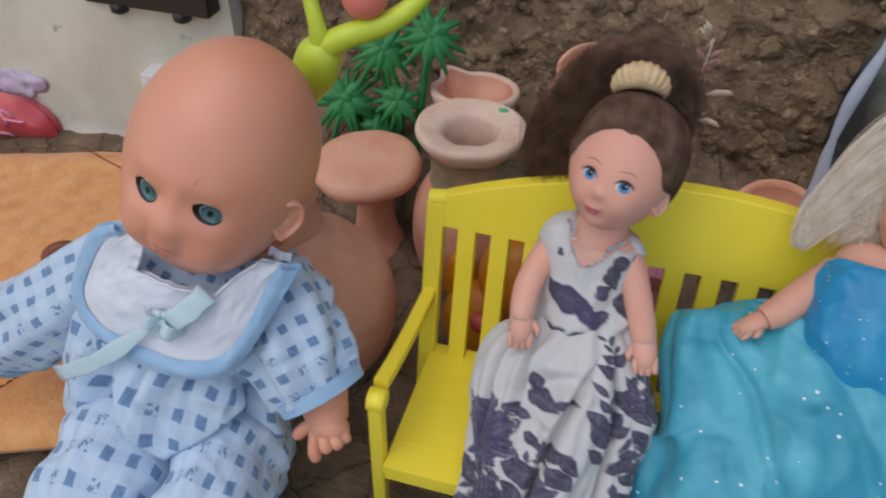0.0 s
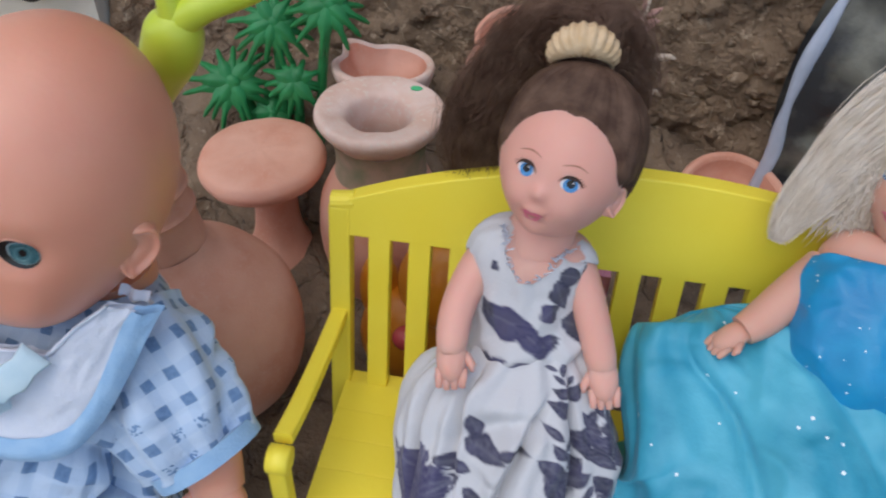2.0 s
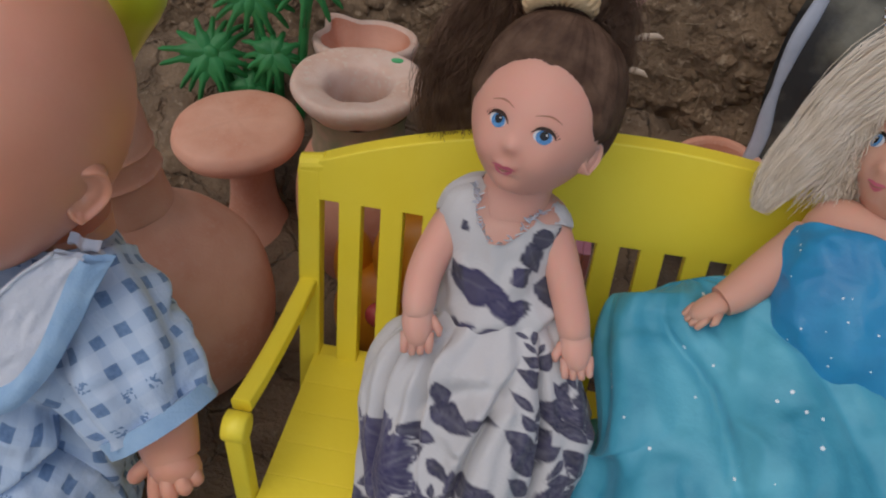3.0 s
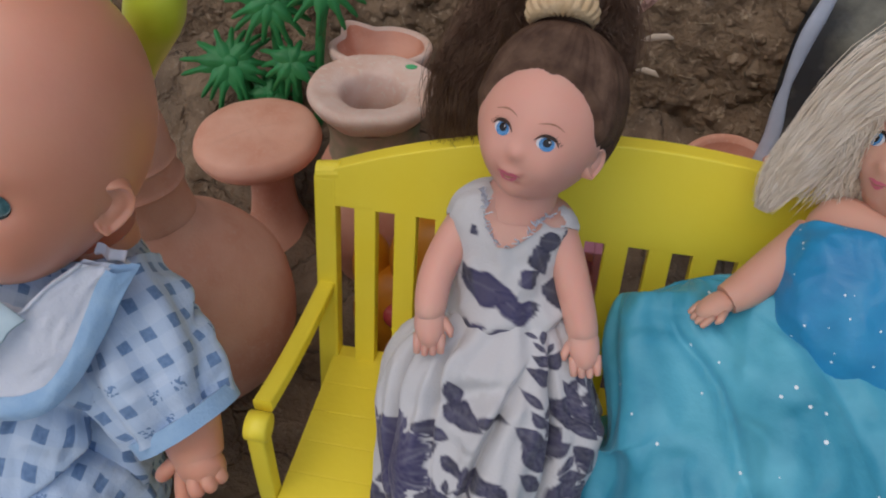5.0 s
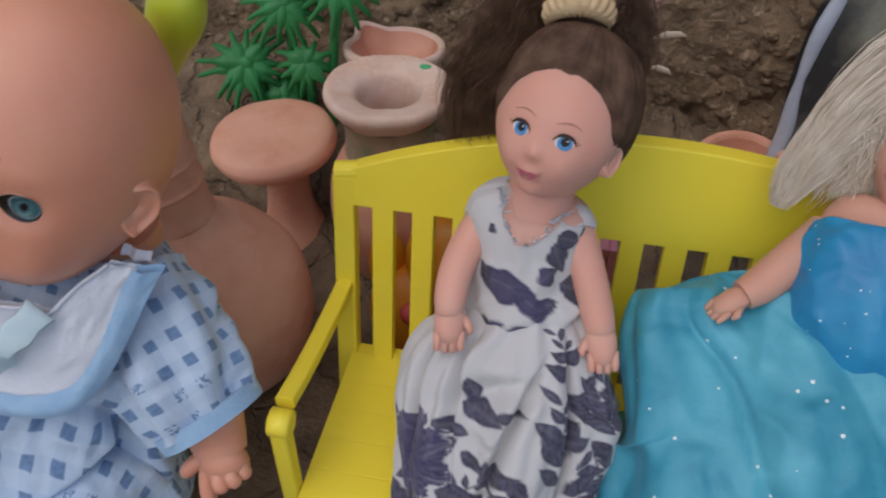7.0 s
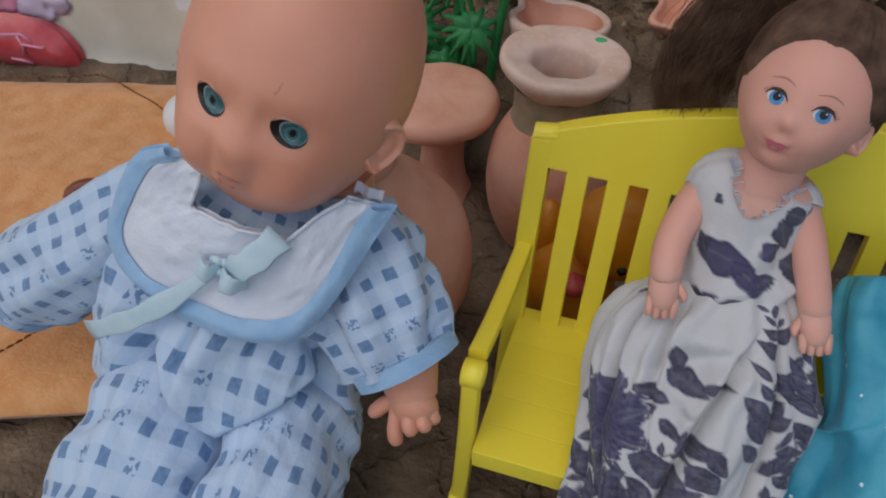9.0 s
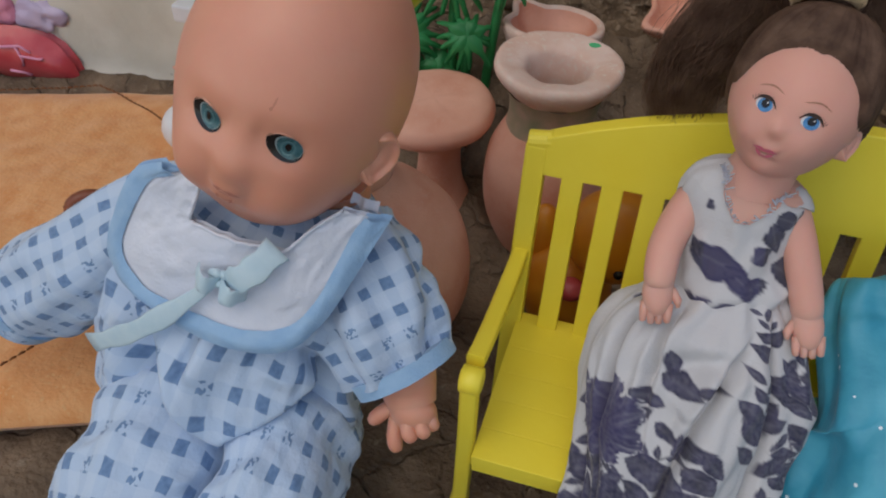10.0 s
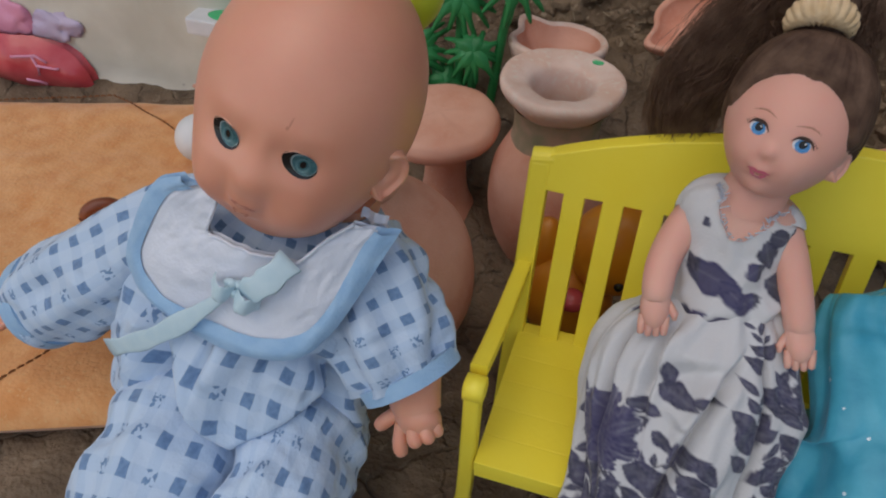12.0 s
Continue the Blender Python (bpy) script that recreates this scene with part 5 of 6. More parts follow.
    for tip, sag, w in (((-0.0372, -0.0494, 0.0936), 0.0010, 0.0026), ((-0.0425, -0.0535, 0.0845), 0.0004, 0.0020), ((-0.0520, -0.0530, 0.0880), 0.0006, 0.0018), ((-0.0790, -0.0575, 0.0625), 0.0010, 0.0021)):
        d = Vector(tip) - knot
        side = d.cross(Vector((0, -1, 0.3))).normalized()
        rows = [knot + d * t + Vector((0, -0.0030 * math.sin(math.pi * t), -sag * math.sin(math.pi * t))) for t in [i / 12 for i in range(13)]]
        acc.rod(rows, [w * (0.35 + 0.65 * smooth(0.0, 0.35, i / 12)) * (1 + 0.12 * math.sin(i * 1.7)) for i in range(13)], RIBBON, 12, 0.10, tuple(side))
    tagged(place("baby_doll", acc, (-0.05, -0.04, 0.0)), "bald vinyl baby doll in blue checked cotton, seated on the ground", "doll")


# ---- girl doll ----
def leaf_ink(x, y, c):
    """Ink of one leaf (cx, cy, length, width, turn): full inside, ragged at the edge, a pale vein."""
    cx, cy, ln, wd, a = c
    dx, dy = x - cx, y - cy
    p, q = dx * math.cos(a) + dy * math.sin(a), -dx * math.sin(a) + dy * math.cos(a)
    t = p / ln + 0.5
    if t < 0 or t > 1:
        return 0.0
    edge = wd * math.sin(math.pi * t ** 0.8) * (1 + 0.30 * noise.noise((x * 330, y * 330, 2)))
    return smooth(0.0, 0.00028, edge - abs(q)) * (0.99 - 0.06 * smooth(0.0002, 0.0010, edge - abs(q)) - 0.08 * bell(q, wd * 0.10))


def build_girl():
    random.seed(21)
    acc = Acc()
    head = Head((0.0440, -0.0078, 0.1148), (0.0113, 0.0113, 0.0131), turn_to(15.9, 26, 5),
                [(-0.04, -0.30, 0.12, 0.10, 0.085), (-0.03, -0.12, 0.10, 0.15, 0.010), (0.46, -0.46, 0.32, 0.26, 0.070), (-0.52, -0.46, 0.32, 0.26, 0.085), (-0.05, -0.95, 0.26, 0.18, 0.085), (-0.06, -0.60, 0.17, 0.10, 0.050), (-0.07, -0.565, 0.16, 0.028, 0.014), (-0.07, -0.665, 0.13, 0.036, 0.020), (-0.07, -0.612, 0.20, 0.018, -0.020), (-0.06, -0.76, 0.18, 0.05, -0.028), (0.20, -0.60, 0.06, 0.08, -0.018), (-0.35, -0.60, 0.06, 0.08, -0.018), (0.35, -0.06, 0.19, 0.13, -0.030), (-0.37, -0.06, 0.19, 0.13, -0.030)], 0.11)
    head.skin(acc, VINYL_GIRL, 140, 110)
    for a, e, s in ((-0.366, -0.080, -1), (0.348, -0.080, 1)):
        head.spot(acc, a, e, 0.142, 0.090, EYE_WHITE, 0.00006, 0.95, 0.85, 0.05 * s)
        head.spot(acc, a + 0.012, e - 0.002, 0.116, 0.096, EYE_BLUE, 0.00010, 0.9, 0.88)
        head.spot(acc, a + 0.012, e + 0.018, 0.066, 0.054, EYE_BLACK, 0.00014)
        head.spot(acc, a + 0.040, e + 0.036, 0.012, 0.012, EYE_WHITE, 0.00020)
        head.arc(acc, [(a - 0.18, e + 0.01), (a - 0.1, e + 0.082), (a + 0.02, e + 0.098), (a + 0.12, e + 0.072), (a + 0.19, e + 0.005)], 0.026, LASH, 0.00018)
        for k in range(4):
            b = a + s * (0.09 + 0.035 * k)
            head.arc(acc, [(b, e + 0.075 - 0.018 * k), (b + s * 0.035, e + 0.120 - 0.022 * k)], 0.007, LASH, 0.00016, 5)
        head.arc(acc, [(a - 0.20, e + 0.205), (a - 0.05, e + 0.248), (a + 0.07, e + 0.248), (a + 0.20, e + 0.205)], 0.011, BROW, 0.00006)
    head.arc(acc, [(-0.29, -0.582), (-0.16, -0.570), (-0.07, -0.585), (0.02, -0.570), (0.15, -0.588)], 0.030, LIP, 0.00026)
    head.arc(acc, [(-0.24, -0.612), (-0.07, -0.665), (0.10, -0.615)], 0.046, LIP, 0.00026)
    head.arc(acc, [(-0.30, -0.585), (-0.07, -0.622), (0.16, -0.590)], 0.006, BROW, 0.00034)
    head.ear(acc, 1.36, -0.20, 0.0030, VINYL_GIRL, 0.3)
    knots = [(0.0, 0.785), (0.18, 0.805), (0.38, 0.780), (0.69, 0.64), (0.93, 0.40), (1.04, 0.14), (1.16, 0.02), (1.5, -0.04), (1.75, -0.45), (2.2, -0.68), (3.2, -0.75)]

    def hairline(az):
        """High round hairline, down before the ears and low at the nape."""
        a = abs(az - 0.03)
        for (a0, e0), (a1, e1) in zip(knots, knots[1:]):
            if a <= a1:
                return e0 + (e1 - e0) * (a - a0) / (a1 - a0) + 0.008 * noise.noise((az * 30, 0, 0))
        return knots[-1][1]
    head.cap(acc, hairline, HAIR_BROWN, 0.0012, 200, 70, 0.00026, 0.0032)
    # gathered band and ponytail
    k = Vector((0.0447, 0.0020, 0.1290))
    up = Vector((-0.04, 0.96, 0.22)).normalized()
    side = Vector((1, 0, 0.04))
    side = (side - up * side.dot(up)).normalized()
    third = up.cross(side)

    def band(u, v):
        fat = 0.12 + 0.88 * max(0.0, -math.sin(u)) ** 0.7
        r = 0.0052 + fat * (0.0027 * math.cos(v) + 0.00026 * math.sin(u * 26))
        return k + up * (0.0030 * fat * math.sin(v)) + side * (math.cos(u) * r) + third * (math.sin(u) * r)
    acc.grid(band, [2 * math.pi * i / 240 for i in range(240)], [2 * math.pi * i / 16 for i in range(17)], BAND)
    tail = spline([(k.x, k.y, k.z + 0.001, 0.0042), (0.0420, 0.0105, 0.1305, 0.0046), (0.0360, 0.0165, 0.1240, 0.0052), (0.0308, 0.0185, 0.1140, 0.0056), (0.0270, 0.0190, 0.1055, 0.0056), (0.0256, 0.0190, 0.0960, 0.0050), (0.0254, 0.0190, 0.0890, 0.0028)], 30)
    acc.rod([c[:3] for c in tail], [c[3] * 0.84 for c in tail], HAIR_TAIL, 24)
    other = spline([(k.x, k.y, k.z + 0.001, 0.0042), (0.0482, 0.0105, 0.1315, 0.0046), (0.0535, 0.0125, 0.1225, 0.0042), (0.0562, 0.0120, 0.1145, 0.0028)], 30)
    acc.rod([c[:3] for c in other], [c[3] * 0.9 for c in other], HAIR_TAIL, 14)
    for j in range(7500):
        way = tail if random.random() < 0.82 else other
        a, rr = random.uniform(0, 6.283), random.uniform(0.84, 1.04) + (abs(random.gauss(0, 0.36)) if random.random() < 0.45 else 0.0)
        i0 = random.randint(0, 16)
        i1 = min(29, i0 + random.randint(8, 16))
        g = [random.gauss(0, 1) for i in range(4)]
        line = []
        for i in range(i0, i1 + 1, 2):
            c = way[i]
            t = Vector(way[min(29, i + 1)][:3]) - Vector(way[max(0, i - 1)][:3])
            e1 = t.cross(Vector((0.2, -0.9, 0.3))).normalized()
            e2 = t.cross(e1).normalized()
            b = a + 0.14 * math.sin(i * 0.7 + g[0] * 3) + 0.025 * (i - i0) * g[1]
            r = c[3] * (rr + 0.06 * math.sin(i * 0.6 + g[2] * 3))
            line.append(Vector(c[:3]) + e1 * (r * math.cos(b)) + e2 * (r * math.sin(b)))
        acc.rod(line, [0.00005] * (len(line) - 1) + [0.00002], HAIR_TAIL, 3, caps=False)
    # neck, bodice, arms
    Tube([(0.0432, -0.0085, 0.105, 0.0056, 0.0054), (0.0418, -0.0096, 0.1000, 0.0066, 0.0060), (0.0410, -0.0102, 0.0955, 0.0104, 0.0074)]).skin(acc, VINYL_GIRL, 32, 12)
    acc.ball((0.0414, -0.0098, 0.0972), (0.0104, 0.0064, 0.0036), VINYL_GIRL, 24, 12)
    chest = Tube([(0.0412, -0.0096, 0.1014, 0.0054, 0.0050), (0.0404, -0.0102, 0.0975, 0.0112, 0.0074), (0.0402, -0.0118, 0.0905, 0.0110, 0.0086), (0.0410, -0.0138, 0.0835, 0.0108, 0.0092), (0.0422, -0.0150, 0.0765, 0.0116, 0.0098)])

    def neck_cut(v, u):
        return -0.004 * smooth(0.40, 0.0, v) * bell(u + math.pi / 2, 0.55) + 0.0016 * bell(v - 0.86, 0.08) - 0.0012 * bell(v - 0.985, 0.03) + 0.0007 * noise.noise((u * 5, v * 9, 7)) * smooth(0.5, 0.8, v) + 0.0005 * noise.noise((u * 4, v * 7, 3)) + 0.0006 * math.sin(u * 6 + v * 14) * smooth(0.5, 1, v)
    printed = [(-0.0030, 0.0172, 0.0135, 0.0026, 0.22), (0.0020, 0.0196, 0.0090, 0.0016, 0.45), (-0.0075, 0.0160, 0.0050, 0.0012, 0.9), (-0.0045, 0.0225, 0.0050, 0.0010, -0.3), (0.0010, 0.0236, 0.0060, 0.0012, 0.4), (0.0075, 0.0125, 0.0075, 0.0024, 1.1), (0.0090, 0.0085, 0.006, 0.0022, 0.2), (0.0055, 0.0155, 0.005, 0.002, -0.5), (0.0045, 0.0205, 0.006, 0.0018, -0.2), (-0.006, 0.0232, 0.005, 0.0014, 0.5), (-0.0018, 0.0238, 0.004, 0.0013, -0.6), (-0.0062, 0.0085, 0.0022, 0.0009, 0.5), (0.015, 0.012, 0.012, 0.003, 1.2), (0.014, 0.020, 0.012, 0.003, 0.4)]

    def chest_ink(u, v):
        x, y = (u + math.pi / 2) * 0.0115, v * chest.long[-1]
        a = max(leaf_ink(x, y, c) for c in printed)
        return (a, 0.75 if abs(x) < 0.006 and y > 0.013 else 0.15, 0.0, 1.0)
    chest.skin(acc, FLORAL, 130, 90, neck_cut, (False, False), chest_ink)
    # open neckline in doll skin, with frayed threads along it
    for j in range(90):
        a = -math.pi / 2 + random.uniform(-1.1, 1.1)
        s = 0.08 + 0.30 * bell(a + math.pi / 2, 0.46)
        p = chest.at(s, a, 0.0002)
        acc.rod([p, p + Vector((random.gauss(0, 0.0006), -0.0007, random.uniform(0.0004, 0.0016)))], 0.00013, BIB, 4, caps=False)
    bare = spline([(0.0, -0.95, 0.0, 1.0), (0.14, -0.62, 0.14, 0.70), (0.27, -0.36, 0.27, 0.42), (0.38, -0.10, 0.38, 0.12)], 16)
    acc.grid(lambda t, j: chest.at(bare[j][0], -math.pi / 2 + bare[j][1] + (bare[j][3] - bare[j][1]) * t, neck_cut(bare[j][0], -math.pi / 2 + bare[j][1] + (bare[j][3] - bare[j][1]) * t) + 0.00035), [i / 20 for i in range(21)], range(16), VINYL_GIRL, wrap=False)
    for rows, way, sp in (([(0.0325, -0.0105, 0.0955, 0.0034, 0.0034), (0.0297, -0.0160, 0.0912, 0.0034, 0.0033), (0.0283, -0.0215, 0.0880, 0.0032, 0.0031), (0.0284, -0.0262, 0.0852, 0.0029, 0.0028), (0.0286, -0.0276, 0.0838, 0.0022, 0.0020)], (0.10, -0.55, -0.65), (1, 0, 0)),
                          ([(0.0485, -0.0100, 0.0958, 0.0034, 0.0034), (0.0514, -0.0140, 0.0910, 0.0034, 0.0033), (0.0543, -0.0185, 0.0852, 0.0032, 0.0031), (0.0562, -0.0216, 0.0806, 0.0029, 0.0028), (0.0565, -0.0226, 0.0790, 0.0022, 0.0020)], (0.20, -0.60, -0.55), (-1, 0, 0))):
        arm = Tube(rows)
        arm.skin(acc, VINYL_GIRL, 28, 20, None, (True, True))
        paw(acc, rows[-2][:3], way, 0.0058, VINYL_GIRL, sp, (0, -0.5, -0.8))
        a, b = np.array(rows[0][:3]), np.array(rows[1][:3])
        inw = np.array((0.0404, -0.0104, 0.0965)) - a
        cuff = Tube([(*(a + inw * 0.8), 0.0030, 0.0044), (*(a + inw * 0.35), 0.0036, 0.0047), (*(a + (b - a) * 0.02), 0.0039, 0.0041), (*(a + (b - a) * 0.16), 0.0038, 0.0039)])
        cuff.skin(acc, FLORAL, 36, 18, lambda v, u: 0.0004 * noise.noise((u * 3, v * 6, 5)), (False, False))
        for j in range(14):
            p = cuff.at(0.99, random.uniform(0, 6.28))
            acc.rod([p, p + Vector((random.gauss(0, 0.0005), -0.0003, -random.uniform(0.0002, 0.0012)))], 0.00012, BIB, 4, caps=False)
    # skirt over the seat edge
    skirt = Tube([(0.0422, -0.0146, 0.0785, 0.0114, 0.0097), (0.0420, -0.0180, 0.0715, 0.0168, 0.0138), (0.0402, -0.0245, 0.0620, 0.0222, 0.0168), (0.0398, -0.0330, 0.0490, 0.0212, 0.0165), (0.0402, -0.0420, 0.0370, 0.0190, 0.0155), (0.0408, -0.0480, 0.0230, 0.0188, 0.0150), (0.0410, -0.0500, 0.0060, 0.0195, 0.0150)], n=80)

    def folds(v, u):
        k = smooth(0.02, 0.35, v)
        a = u + math.pi / 2
        deep = 0.0052 * bell(a - 0.62 - 0.25 * v, 0.055) + 0.0046 * bell(a + 0.62 - 0.45 * v, 0.05) * bell(v - 0.28, 0.20) + 0.0036 * bell(a + 0.95 - 0.2 * v, 0.045) * bell(v - 0.3, 0.3) + 0.0030 * bell(a + 1.25, 0.05) + 0.0044 * bell(a - 0.30 + 1.1 * (v - 0.2), 0.045) * smooth(0.08, 0.3, v) * smooth(0.85, 0.5, v) + 0.0030 * bell(v - 0.28 + 0.12 * a, 0.03) * bell(a + 0.1, 0.5)
        return k * (0.0014 * math.sin(a * 7 + 2.5 * noise.noise((a * 2, v * 2, 1))) + 0.0024 * noise.noise((a * 2.2, v * 5, 6)) + 0.0009 * noise.noise((a * 7, v * 12, 8)) - deep) + 0.0007 * (1 - k) * math.sin(a * 13 + 3 * noise.noise((a * 3, 1, 1)))
    L = skirt.long[-1]
    flowers = [(-0.0152, 0.0385, 0.0084), (0.0085, 0.0640, 0.0070)]
    leaves = [(-0.004, 0.0455, 0.012, 0.0034, 0.3), (-0.0155, 0.051, 0.010, 0.0022, 0.9), (-0.011, 0.053, 0.012, 0.0022, 1.2), (-0.006, 0.051, 0.010, 0.0022, 0.7), (-0.019, 0.056, 0.011, 0.0026, -0.1), (-0.003, 0.0285, 0.009, 0.0022, 0.2), (0.002, 0.0275, 0.006, 0.0012, -0.3), (-0.006, 0.026, 0.006, 0.0016, 1.2), (0.0015, 0.0385, 0.008, 0.0019, -0.35), (-0.0035, 0.0370, 0.006, 0.0015, 0.5), (0.0035, 0.044, 0.008, 0.003, 0.7), (0.000, 0.049, 0.010, 0.0020, -0.5), (-0.020, 0.0130, 0.010, 0.0014, 1.3), (-0.0165, 0.0150, 0.011, 0.0016, 1.4), (-0.024, 0.0180, 0.010, 0.0012, 1.3), (-0.0080, 0.0320, 0.007, 0.0016, 0.2), (-0.0095, 0.0355, 0.007, 0.0020, -0.6), (0.0050, 0.0400, 0.007, 0.0018, 0.9), (-0.021, 0.0480, 0.010, 0.0020, 0.5), (-0.026, 0.0500, 0.009, 0.0018, 1.0)]
    def spray(x, y, a, n, size):
        """A twig with leaves to both sides."""
        for q in range(n):
            t = (q + 0.5) / n
            s = 1 if q % 2 else -1
            b = a + s * random.uniform(0.5, 1.0)
            ln = size * random.uniform(0.7, 1.2) * (1.1 - 0.4 * t)
            leaves.append((x + math.cos(a) * size * 2.2 * t + math.cos(b) * ln * 0.5, y + math.sin(a) * size * 2.2 * t + math.sin(b) * ln * 0.5, ln, ln * random.uniform(0.20, 0.30), b))
        leaves.append((x + math.cos(a) * size * 1.1, y + math.sin(a) * size * 1.1, size * 2.2, 0.00035, a))
    for j in range(5):
        spray(-0.025 + random.uniform(-0.003, 0.003), 0.030 + 0.008 * j, random.uniform(0.8, 2.2), 6, random.uniform(0.004, 0.006))
    for j in range(13):
        spray(random.uniform(0.012, 0.034), 0.012 + 0.0045 * j + random.uniform(-0.002, 0.002), random.uniform(-2.0, 2.0), 7, random.uniform(0.0045, 0.0065))
    for j in range(11):
        spray(random.uniform(0.011 - 0.0006 * j, 0.018), 0.018 + 0.006 * j, random.uniform(-2.0, 2.0), 7, random.uniform(0.005, 0.0075))
    for j in range(6):
        spray(random.uniform(-0.024, -0.002), random.uniform(0.037, 0.052), random.uniform(-1.6, 1.6), 6, random.uniform(0.0035, 0.0055))
    for j in range(8):
        spray(random.uniform(-0.026, 0.014), random.uniform(0.056, 0.085), random.uniform(-1.6, 1.6), 7, random.uniform(0.005, 0.007))

    for j in range(10):
        leaves.append((0.0285 + 0.003 * math.sin(j * 2.3), 0.016 + 0.0052 * j, 0.0105, 0.0036, 1.2 + 0.6 * math.sin(j * 1.7)))

    nu, nv = 380, 300
    gu, gv = np.meshgrid([2 * math.pi * i / nu - math.pi for i in range(nu + 1)], [j / (nv - 1) for j in range(nv)])
    gx, gy = gu * 0.0195, gv * L
    rag = np.array([noise.noise((x * 420, y * 420, 2)) for x, y in zip(gx.ravel(), gy.ravel())]).reshape(gx.shape)
    fine = np.array([noise.noise((x * 1300, y * 1300, 5)) for x, y in zip(gx.ravel(), gy.ravel())]).reshape(gx.shape)
    ink = np.zeros(gx.shape)
    for cx, cy, ln, wd, a in leaves:
        p, q = (gx - cx) * math.cos(a) + (gy - cy) * math.sin(a), -(gx - cx) * math.sin(a) + (gy - cy) * math.cos(a)
        t = np.clip(p / ln + 0.5, 0, 1)
        edge = wd * np.sin(math.pi * t ** 0.8) * (1 + 0.30 * rag + 0.05 * fine) - np.abs(q)
        body = np.clip(edge / 0.00030, 0, 1) * (0.99 - (0.055 + 0.07 * rag) * np.clip((edge - 0.0002) / 0.0007, 0, 1) - 0.06 * np.exp(-(q / (wd * 0.12 + 0.0001)) ** 2) * (wd > 0.0008))
        ink = np.maximum(ink, np.where((t > 0) & (t < 1), body, 0))
    bloom = np.zeros(gx.shape)
    for cx, cy, r in flowers:
        d, a = np.hypot(gx - cx, gy - cy), np.arctan2(gy - cy, gx - cx)
        lobe = r * (0.78 + 0.20 * np.abs(np.sin(a * 3.5 + 0.6)) + 0.12 * rag + 0.10 * fine)
        petals = np.clip(d / r * 2 - 0.5, 0, 1) * (0.03 + 0.20 * np.exp(-(np.sin(a * 3.5 + 0.6 + 1.2 * d / r) / 0.13) ** 2) + 0.09 * np.exp(-(np.sin(a * 11 + 2 * rag) / 0.35) ** 2) + 0.05 * rag)
        bloom = np.maximum(bloom, np.clip((lobe - d) / 0.0003, 0, 1) * np.clip(0.98 - petals, 0.25, 1))
    ink = np.where(bloom > 0, bloom, ink) * (np.abs(gx) < 0.05) * (0.98 + 0.10 * fine)
    tone = np.where(bloom > 0, 0.85, 0.35 + 0.4 * rag)
    inks = iter([(float(min(1, max(0, a))), float(min(1, max(0, b))), 0.0, 1.0) for a, b in zip(ink.ravel(), tone.ravel())])
    skirt.skin(acc, FLORAL, nu, nv, folds, (False, False), lambda u, v: next(inks))
    tagged(place("girl_doll", acc, (0.042, -0.02, 0.036)), "brown-haired doll in a white and indigo floral dress on the bench", "doll", "dolls on the bench")


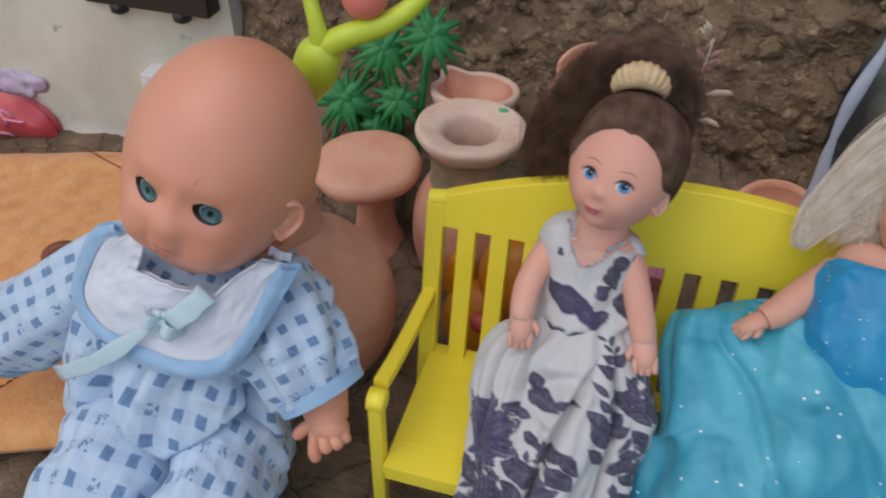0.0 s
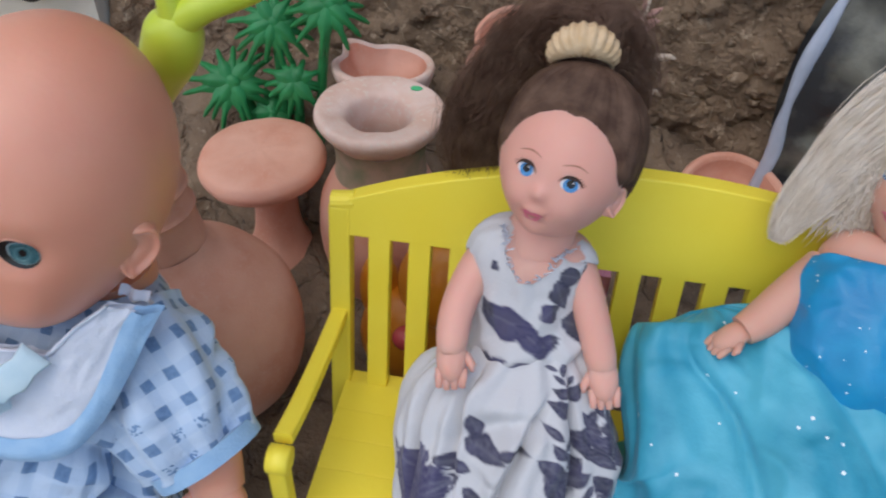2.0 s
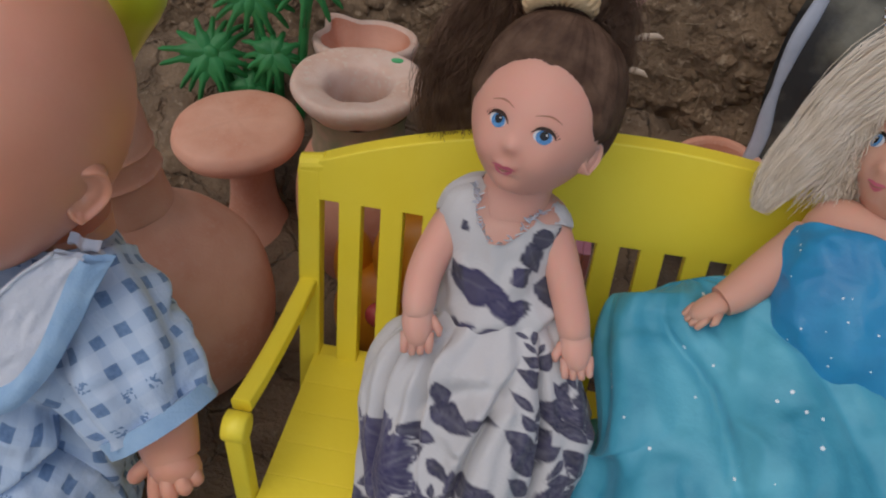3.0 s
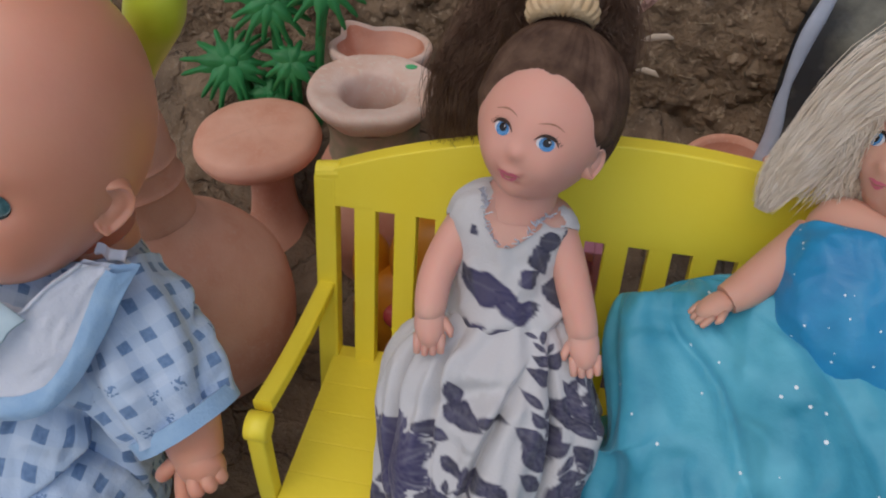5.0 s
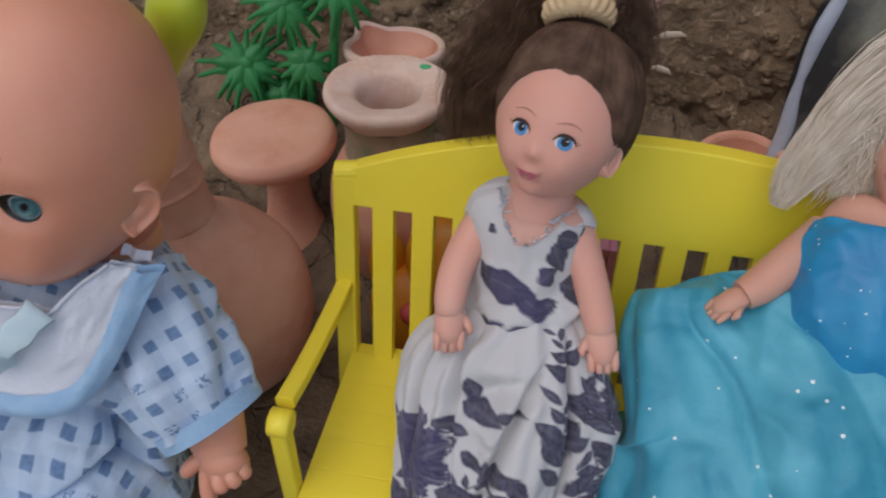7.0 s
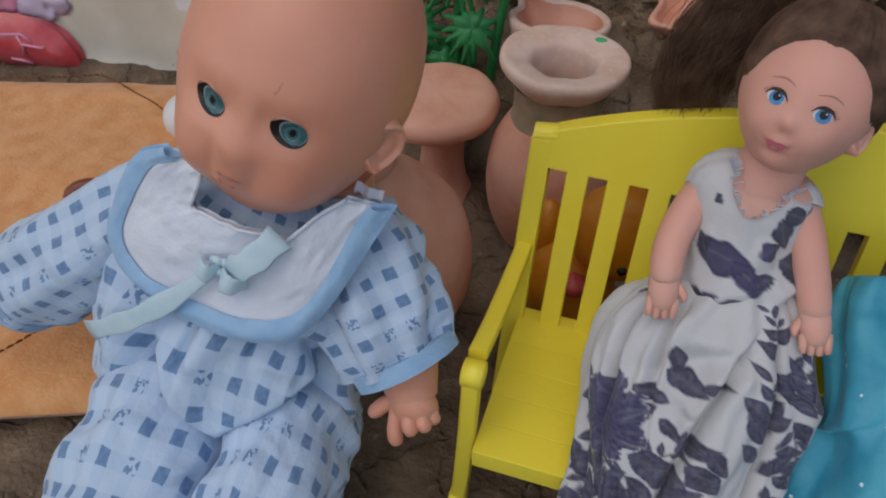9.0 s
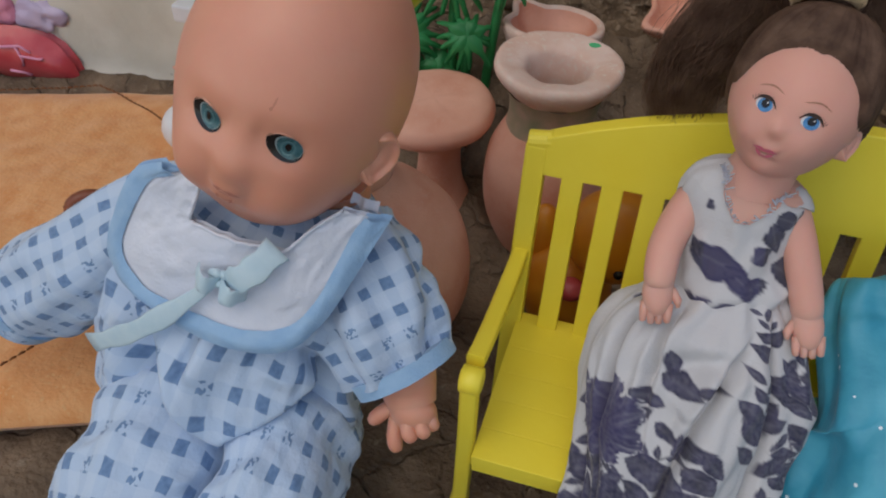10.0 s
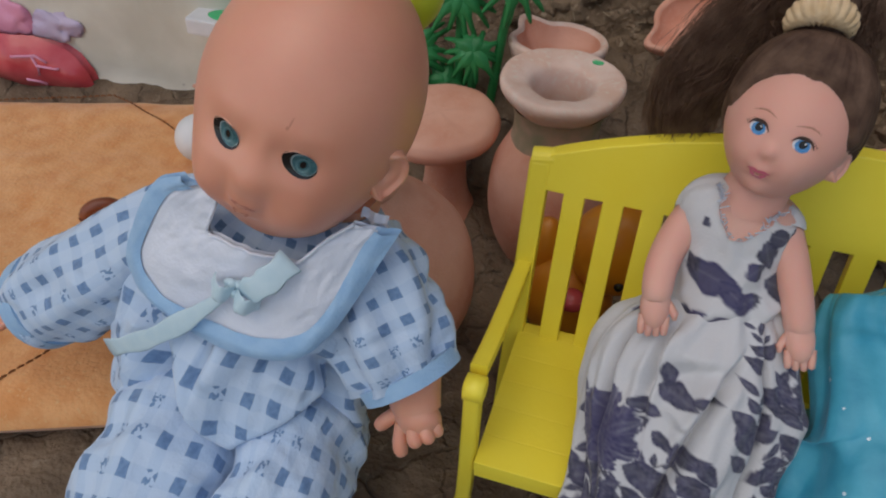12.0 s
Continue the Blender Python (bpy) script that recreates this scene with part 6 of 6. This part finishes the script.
# ---- blonde doll in the blue gown ----
def build_blonde():
    random.seed(33)
    acc = Acc()
    head = Head((0.1128, 0.0068, 0.1074), (0.0115, 0.0115, 0.0129), turn_to(54, 34, -10),
                [(0.0, -0.34, 0.13, 0.12, 0.085), (0.42, -0.42, 0.32, 0.28, 0.06), (-0.42, -0.42, 0.32, 0.28, 0.06), (0.0, -0.86, 0.28, 0.22, 0.05), (0.0, -0.58, 0.14, 0.08, 0.03)], 0.14)
    head.skin(acc, VINYL_BLONDE, 90, 64)
    for s in (-1, 1):
        a, e = s * 0.395, -0.05
        head.spot(acc, a, e, 0.160, 0.100, EYE_WHITE, 0.00006)
        head.spot(acc, a, e, 0.100, 0.098, EYE_BLUE, 0.00010)
        head.spot(acc, a, e, 0.046, 0.048, EYE_BLACK, 0.00014)
        head.arc(acc, [(a - 0.19, e), (a - 0.1, e + 0.09), (a + 0.02, e + 0.11), (a + 0.12, e + 0.08), (a + 0.2, e - 0.01)], 0.026, EYE_BLACK, 0.00018)
        head.arc(acc, [(a - 0.16, e + 0.26), (a, e + 0.31), (a + 0.16, e + 0.25)], 0.012, BROW, 0.00008)
    head.arc(acc, [(-0.20, -0.55), (-0.08, -0.555), (0.0, -0.57), (0.08, -0.555), (0.20, -0.55)], 0.030, LIP, 0.00008)
    head.arc(acc, [(-0.15, -0.59), (0.0, -0.63), (0.15, -0.59)], 0.036, LIP, 0.00009)
    head.arc(acc, [(-0.20, -0.562), (0.0, -0.592), (0.20, -0.562)], 0.009, BROW, 0.00015)
    head.cap(acc, lambda az: 0.66 - 0.55 * smooth(0.5, 1.15, abs(az)) - 0.8 * smooth(1.3, 2.0, abs(az)), HAIR_BLONDE, 0.0013, 110, 50, 0.0003)
    # one thick lock swept over the shoulder
    mid = [(0.1070, 0.0150, 0.1215), (0.0985, 0.0112, 0.1160), (0.0935, 0.0078, 0.1092), (0.0885, 0.0042, 0.1022), (0.0862, 0.0020, 0.0961)]
    lock = spline([(*p, r) for p, r in zip([(0.1165, 0.0130, 0.1190)] + mid, (0.0058, 0.0050, 0.0041, 0.0032, 0.0022, 0.0007))], 26)
    acc.rod([c[:3] for c in lock[:16]], [c[3] * 0.30 * (1 - i / 20) for i, c in enumerate(lock[:16])], HAIR_BLONDE, 24, 0.45, (0.75, 0.0, 0.66))
    for j in range(7600):
        a, rr = random.uniform(0, 6.283), math.sqrt(random.random()) * 1.0 + (abs(random.gauss(0, 0.35)) if random.random() < 0.22 else 0.0)
        i0, g = random.randint(0, 9), [random.gauss(0, 1) for i in range(3)]
        last = min(25, int(25.9 - abs(random.gauss(0, 6.5))))
        line = []
        for i in range(i0, last + 1, 2):
            c = lock[i]
            t = Vector(lock[min(25, i + 1)][:3]) - Vector(lock[max(0, i - 1)][:3])
            e1 = t.cross(Vector((0.1, -0.9, 0.3))).normalized()
            e2 = t.cross(e1).normalized()
            b = a + 0.05 * math.sin(i * 0.35 + g[0] * 3) + 0.010 * (i - i0) * g[1]
            r = (c[3] + 0.0008) * (rr + 0.03 * math.sin(i * 0.4 + g[2] * 3))
            line.append(Vector(c[:3]) + e1 * (r * math.cos(b)) + e2 * (r * 0.5 * math.sin(b)))
        if len(line) > 3:
            acc.rod(line, [0.00008] * (len(line) - 1) + [0.00002], HAIR_BLONDE, 3, caps=False)
    # hair that falls beside the jaw
    for j in range(800):
        g = [random.gauss(0, 1) for i in range(6)]
        o = Vector((0.1010 + 0.0026 * g[0], 0.0105 + 0.0020 * g[1], 0.1130 + 0.0016 * g[2]))
        e = Vector((0.0985 + 0.0034 * g[3] + 0.5 * (o.x - 0.101), 0.0050 + 0.0016 * g[4], 0.1000 + 0.0022 * g[5]))
        acc.rod(spline([tuple(o), tuple(o.lerp(e, 0.35) + Vector((0.0006, -0.0006, 0))), tuple(o.lerp(e, 0.7) + Vector((0.0005, -0.0005, 0))), tuple(e)], 8), [0.00008] * 7 + [0.00002], HAIR_BLONDE, 3, caps=False)
    for j in range(260):
        az, el = random.uniform(1.3, 4.2), random.uniform(0.2, 1.3)
        o = head.at(az, el, 0.0012)
        d = Vector((o.x - head.c.x, o.y - head.c.y, 0)).normalized()
        g = (random.gauss(0, 1), random.gauss(0, 1), random.gauss(0, 1))
        pts = [o, o + d * 0.004 + Vector((0, 0, -0.007)), o + d * 0.004 + Vector((0.001 * g[0], 0.001 * g[1], -0.018)), o + d * 0.003 + Vector((0.002 * g[0], 0.002 * g[1], -0.028 + 0.003 * g[2]))]
        acc.rod(spline([tuple(p) for p in pts], 9), 0.00026, HAIR_BLONDE, 3, caps=False)
    Tube([(0.1120, 0.0050, 0.101, 0.0056, 0.0054), (0.1105, 0.0025, 0.0965, 0.0075, 0.0062), (0.1085, 0.0000, 0.0935, 0.0140, 0.0076), (0.1075, -0.0030, 0.088, 0.0140, 0.0088)]).skin(acc, VINYL_BLONDE, 36, 16)
    bust = Tube([(0.1072, -0.0035, 0.0922, 0.0152, 0.0096), (0.1060, -0.0070, 0.0900, 0.0162, 0.0106), (0.1055, -0.0110, 0.0855, 0.0158, 0.0116), (0.1070, -0.0145, 0.0790, 0.0138, 0.0116), (0.1085, -0.0150, 0.0690, 0.0145, 0.0118), (0.1090, -0.0150, 0.0600, 0.0150, 0.0120)])
    bust.skin(acc, SATIN, 90, 60, lambda v, u: 0.0008 * noise.noise((u * 3, v * 8, 4)) + 0.0005 * math.sin(u * 5 + v * 22) * smooth(0.3, 0.6, v), (False, False))
    arm = Tube([(0.0960, -0.0005, 0.0930, 0.0042, 0.0040), (0.0905, -0.0055, 0.0902, 0.0040, 0.0038), (0.0850, -0.0105, 0.0872, 0.0036, 0.0034), (0.0815, -0.0128, 0.0856, 0.0029, 0.0028)])
    arm.skin(acc, VINYL_BLONDE, 28, 20)
    paw(acc, (0.0815, -0.0128, 0.0856), (-0.75, -0.45, -0.35), 0.0050, VINYL_BLONDE, (0.5, -0.8, 0.0), (-0.1, -0.4, -0.9))
    arm = Tube([(0.1200, -0.0005, 0.0930, 0.0044, 0.0042), (0.1260, -0.0060, 0.0860, 0.0042, 0.0040), (0.1290, -0.0130, 0.0790, 0.0036, 0.0034)])
    arm.skin(acc, VINYL_BLONDE, 28, 20)
    paw(acc, (0.1290, -0.0135, 0.0785), (0.1, -0.6, -0.6), 0.0050, VINYL_BLONDE, (-1, 0, 0))

    # full skirt, puffed up beside the waist and falling to the ground
    skirt = Tube([(0.0765, -0.0035, 0.0812, 0.0030, 0.0022), (0.0772, -0.0050, 0.0798, 0.0125, 0.0055), (0.0790, -0.0098, 0.0755, 0.0190, 0.0100), (0.0880, -0.0180, 0.0680, 0.0290, 0.0180), (0.0918, -0.0240, 0.0580, 0.0335, 0.0230), (0.0940, -0.0295, 0.0420, 0.0360, 0.0255), (0.0965, -0.0345, 0.0220, 0.0380, 0.0265), (0.0970, -0.0360, 0.0060, 0.0390, 0.0270)], n=80)

    def puff(v, u):
        a = u + math.pi / 2
        k = smooth(0.05, 0.4, v)
        return k * (0.0020 * math.sin(a * 4 + 3 * noise.noise((a, v * 2, 2)) + 3 * v) + 0.0072 * noise.noise((a * 2.0, v * 4, 7)) - 0.0040 * bell(a + 0.35 - 0.9 * (v - 0.3), 0.05) * smooth(0.2, 0.45, v) - 0.0026 * bell(a - 0.75 - 0.3 * v, 0.06) + 0.0008 * noise.noise((a * 9, v * 5, 9)) - 0.0022 * bell(a - 0.25 - 0.6 * v, 0.08)) + 0.0005 * math.sin(a * 24) * bell(v, 0.2)
    skirt.skin(acc, TULLE, 150, 120, puff, (True, False))
    tagged(place("blonde_doll", acc, (0.105, -0.015, 0.036)), "blonde doll in a blue satin gown with a sparkling turquoise skirt", "doll", "dolls on the bench")


build_ground()
build_walls()
build_bench()
build_clay()
build_lamps()
build_cushion()
build_wall_side()
build_palms()
build_rattle()
build_behind()
build_baby()
build_girl()
build_blonde()
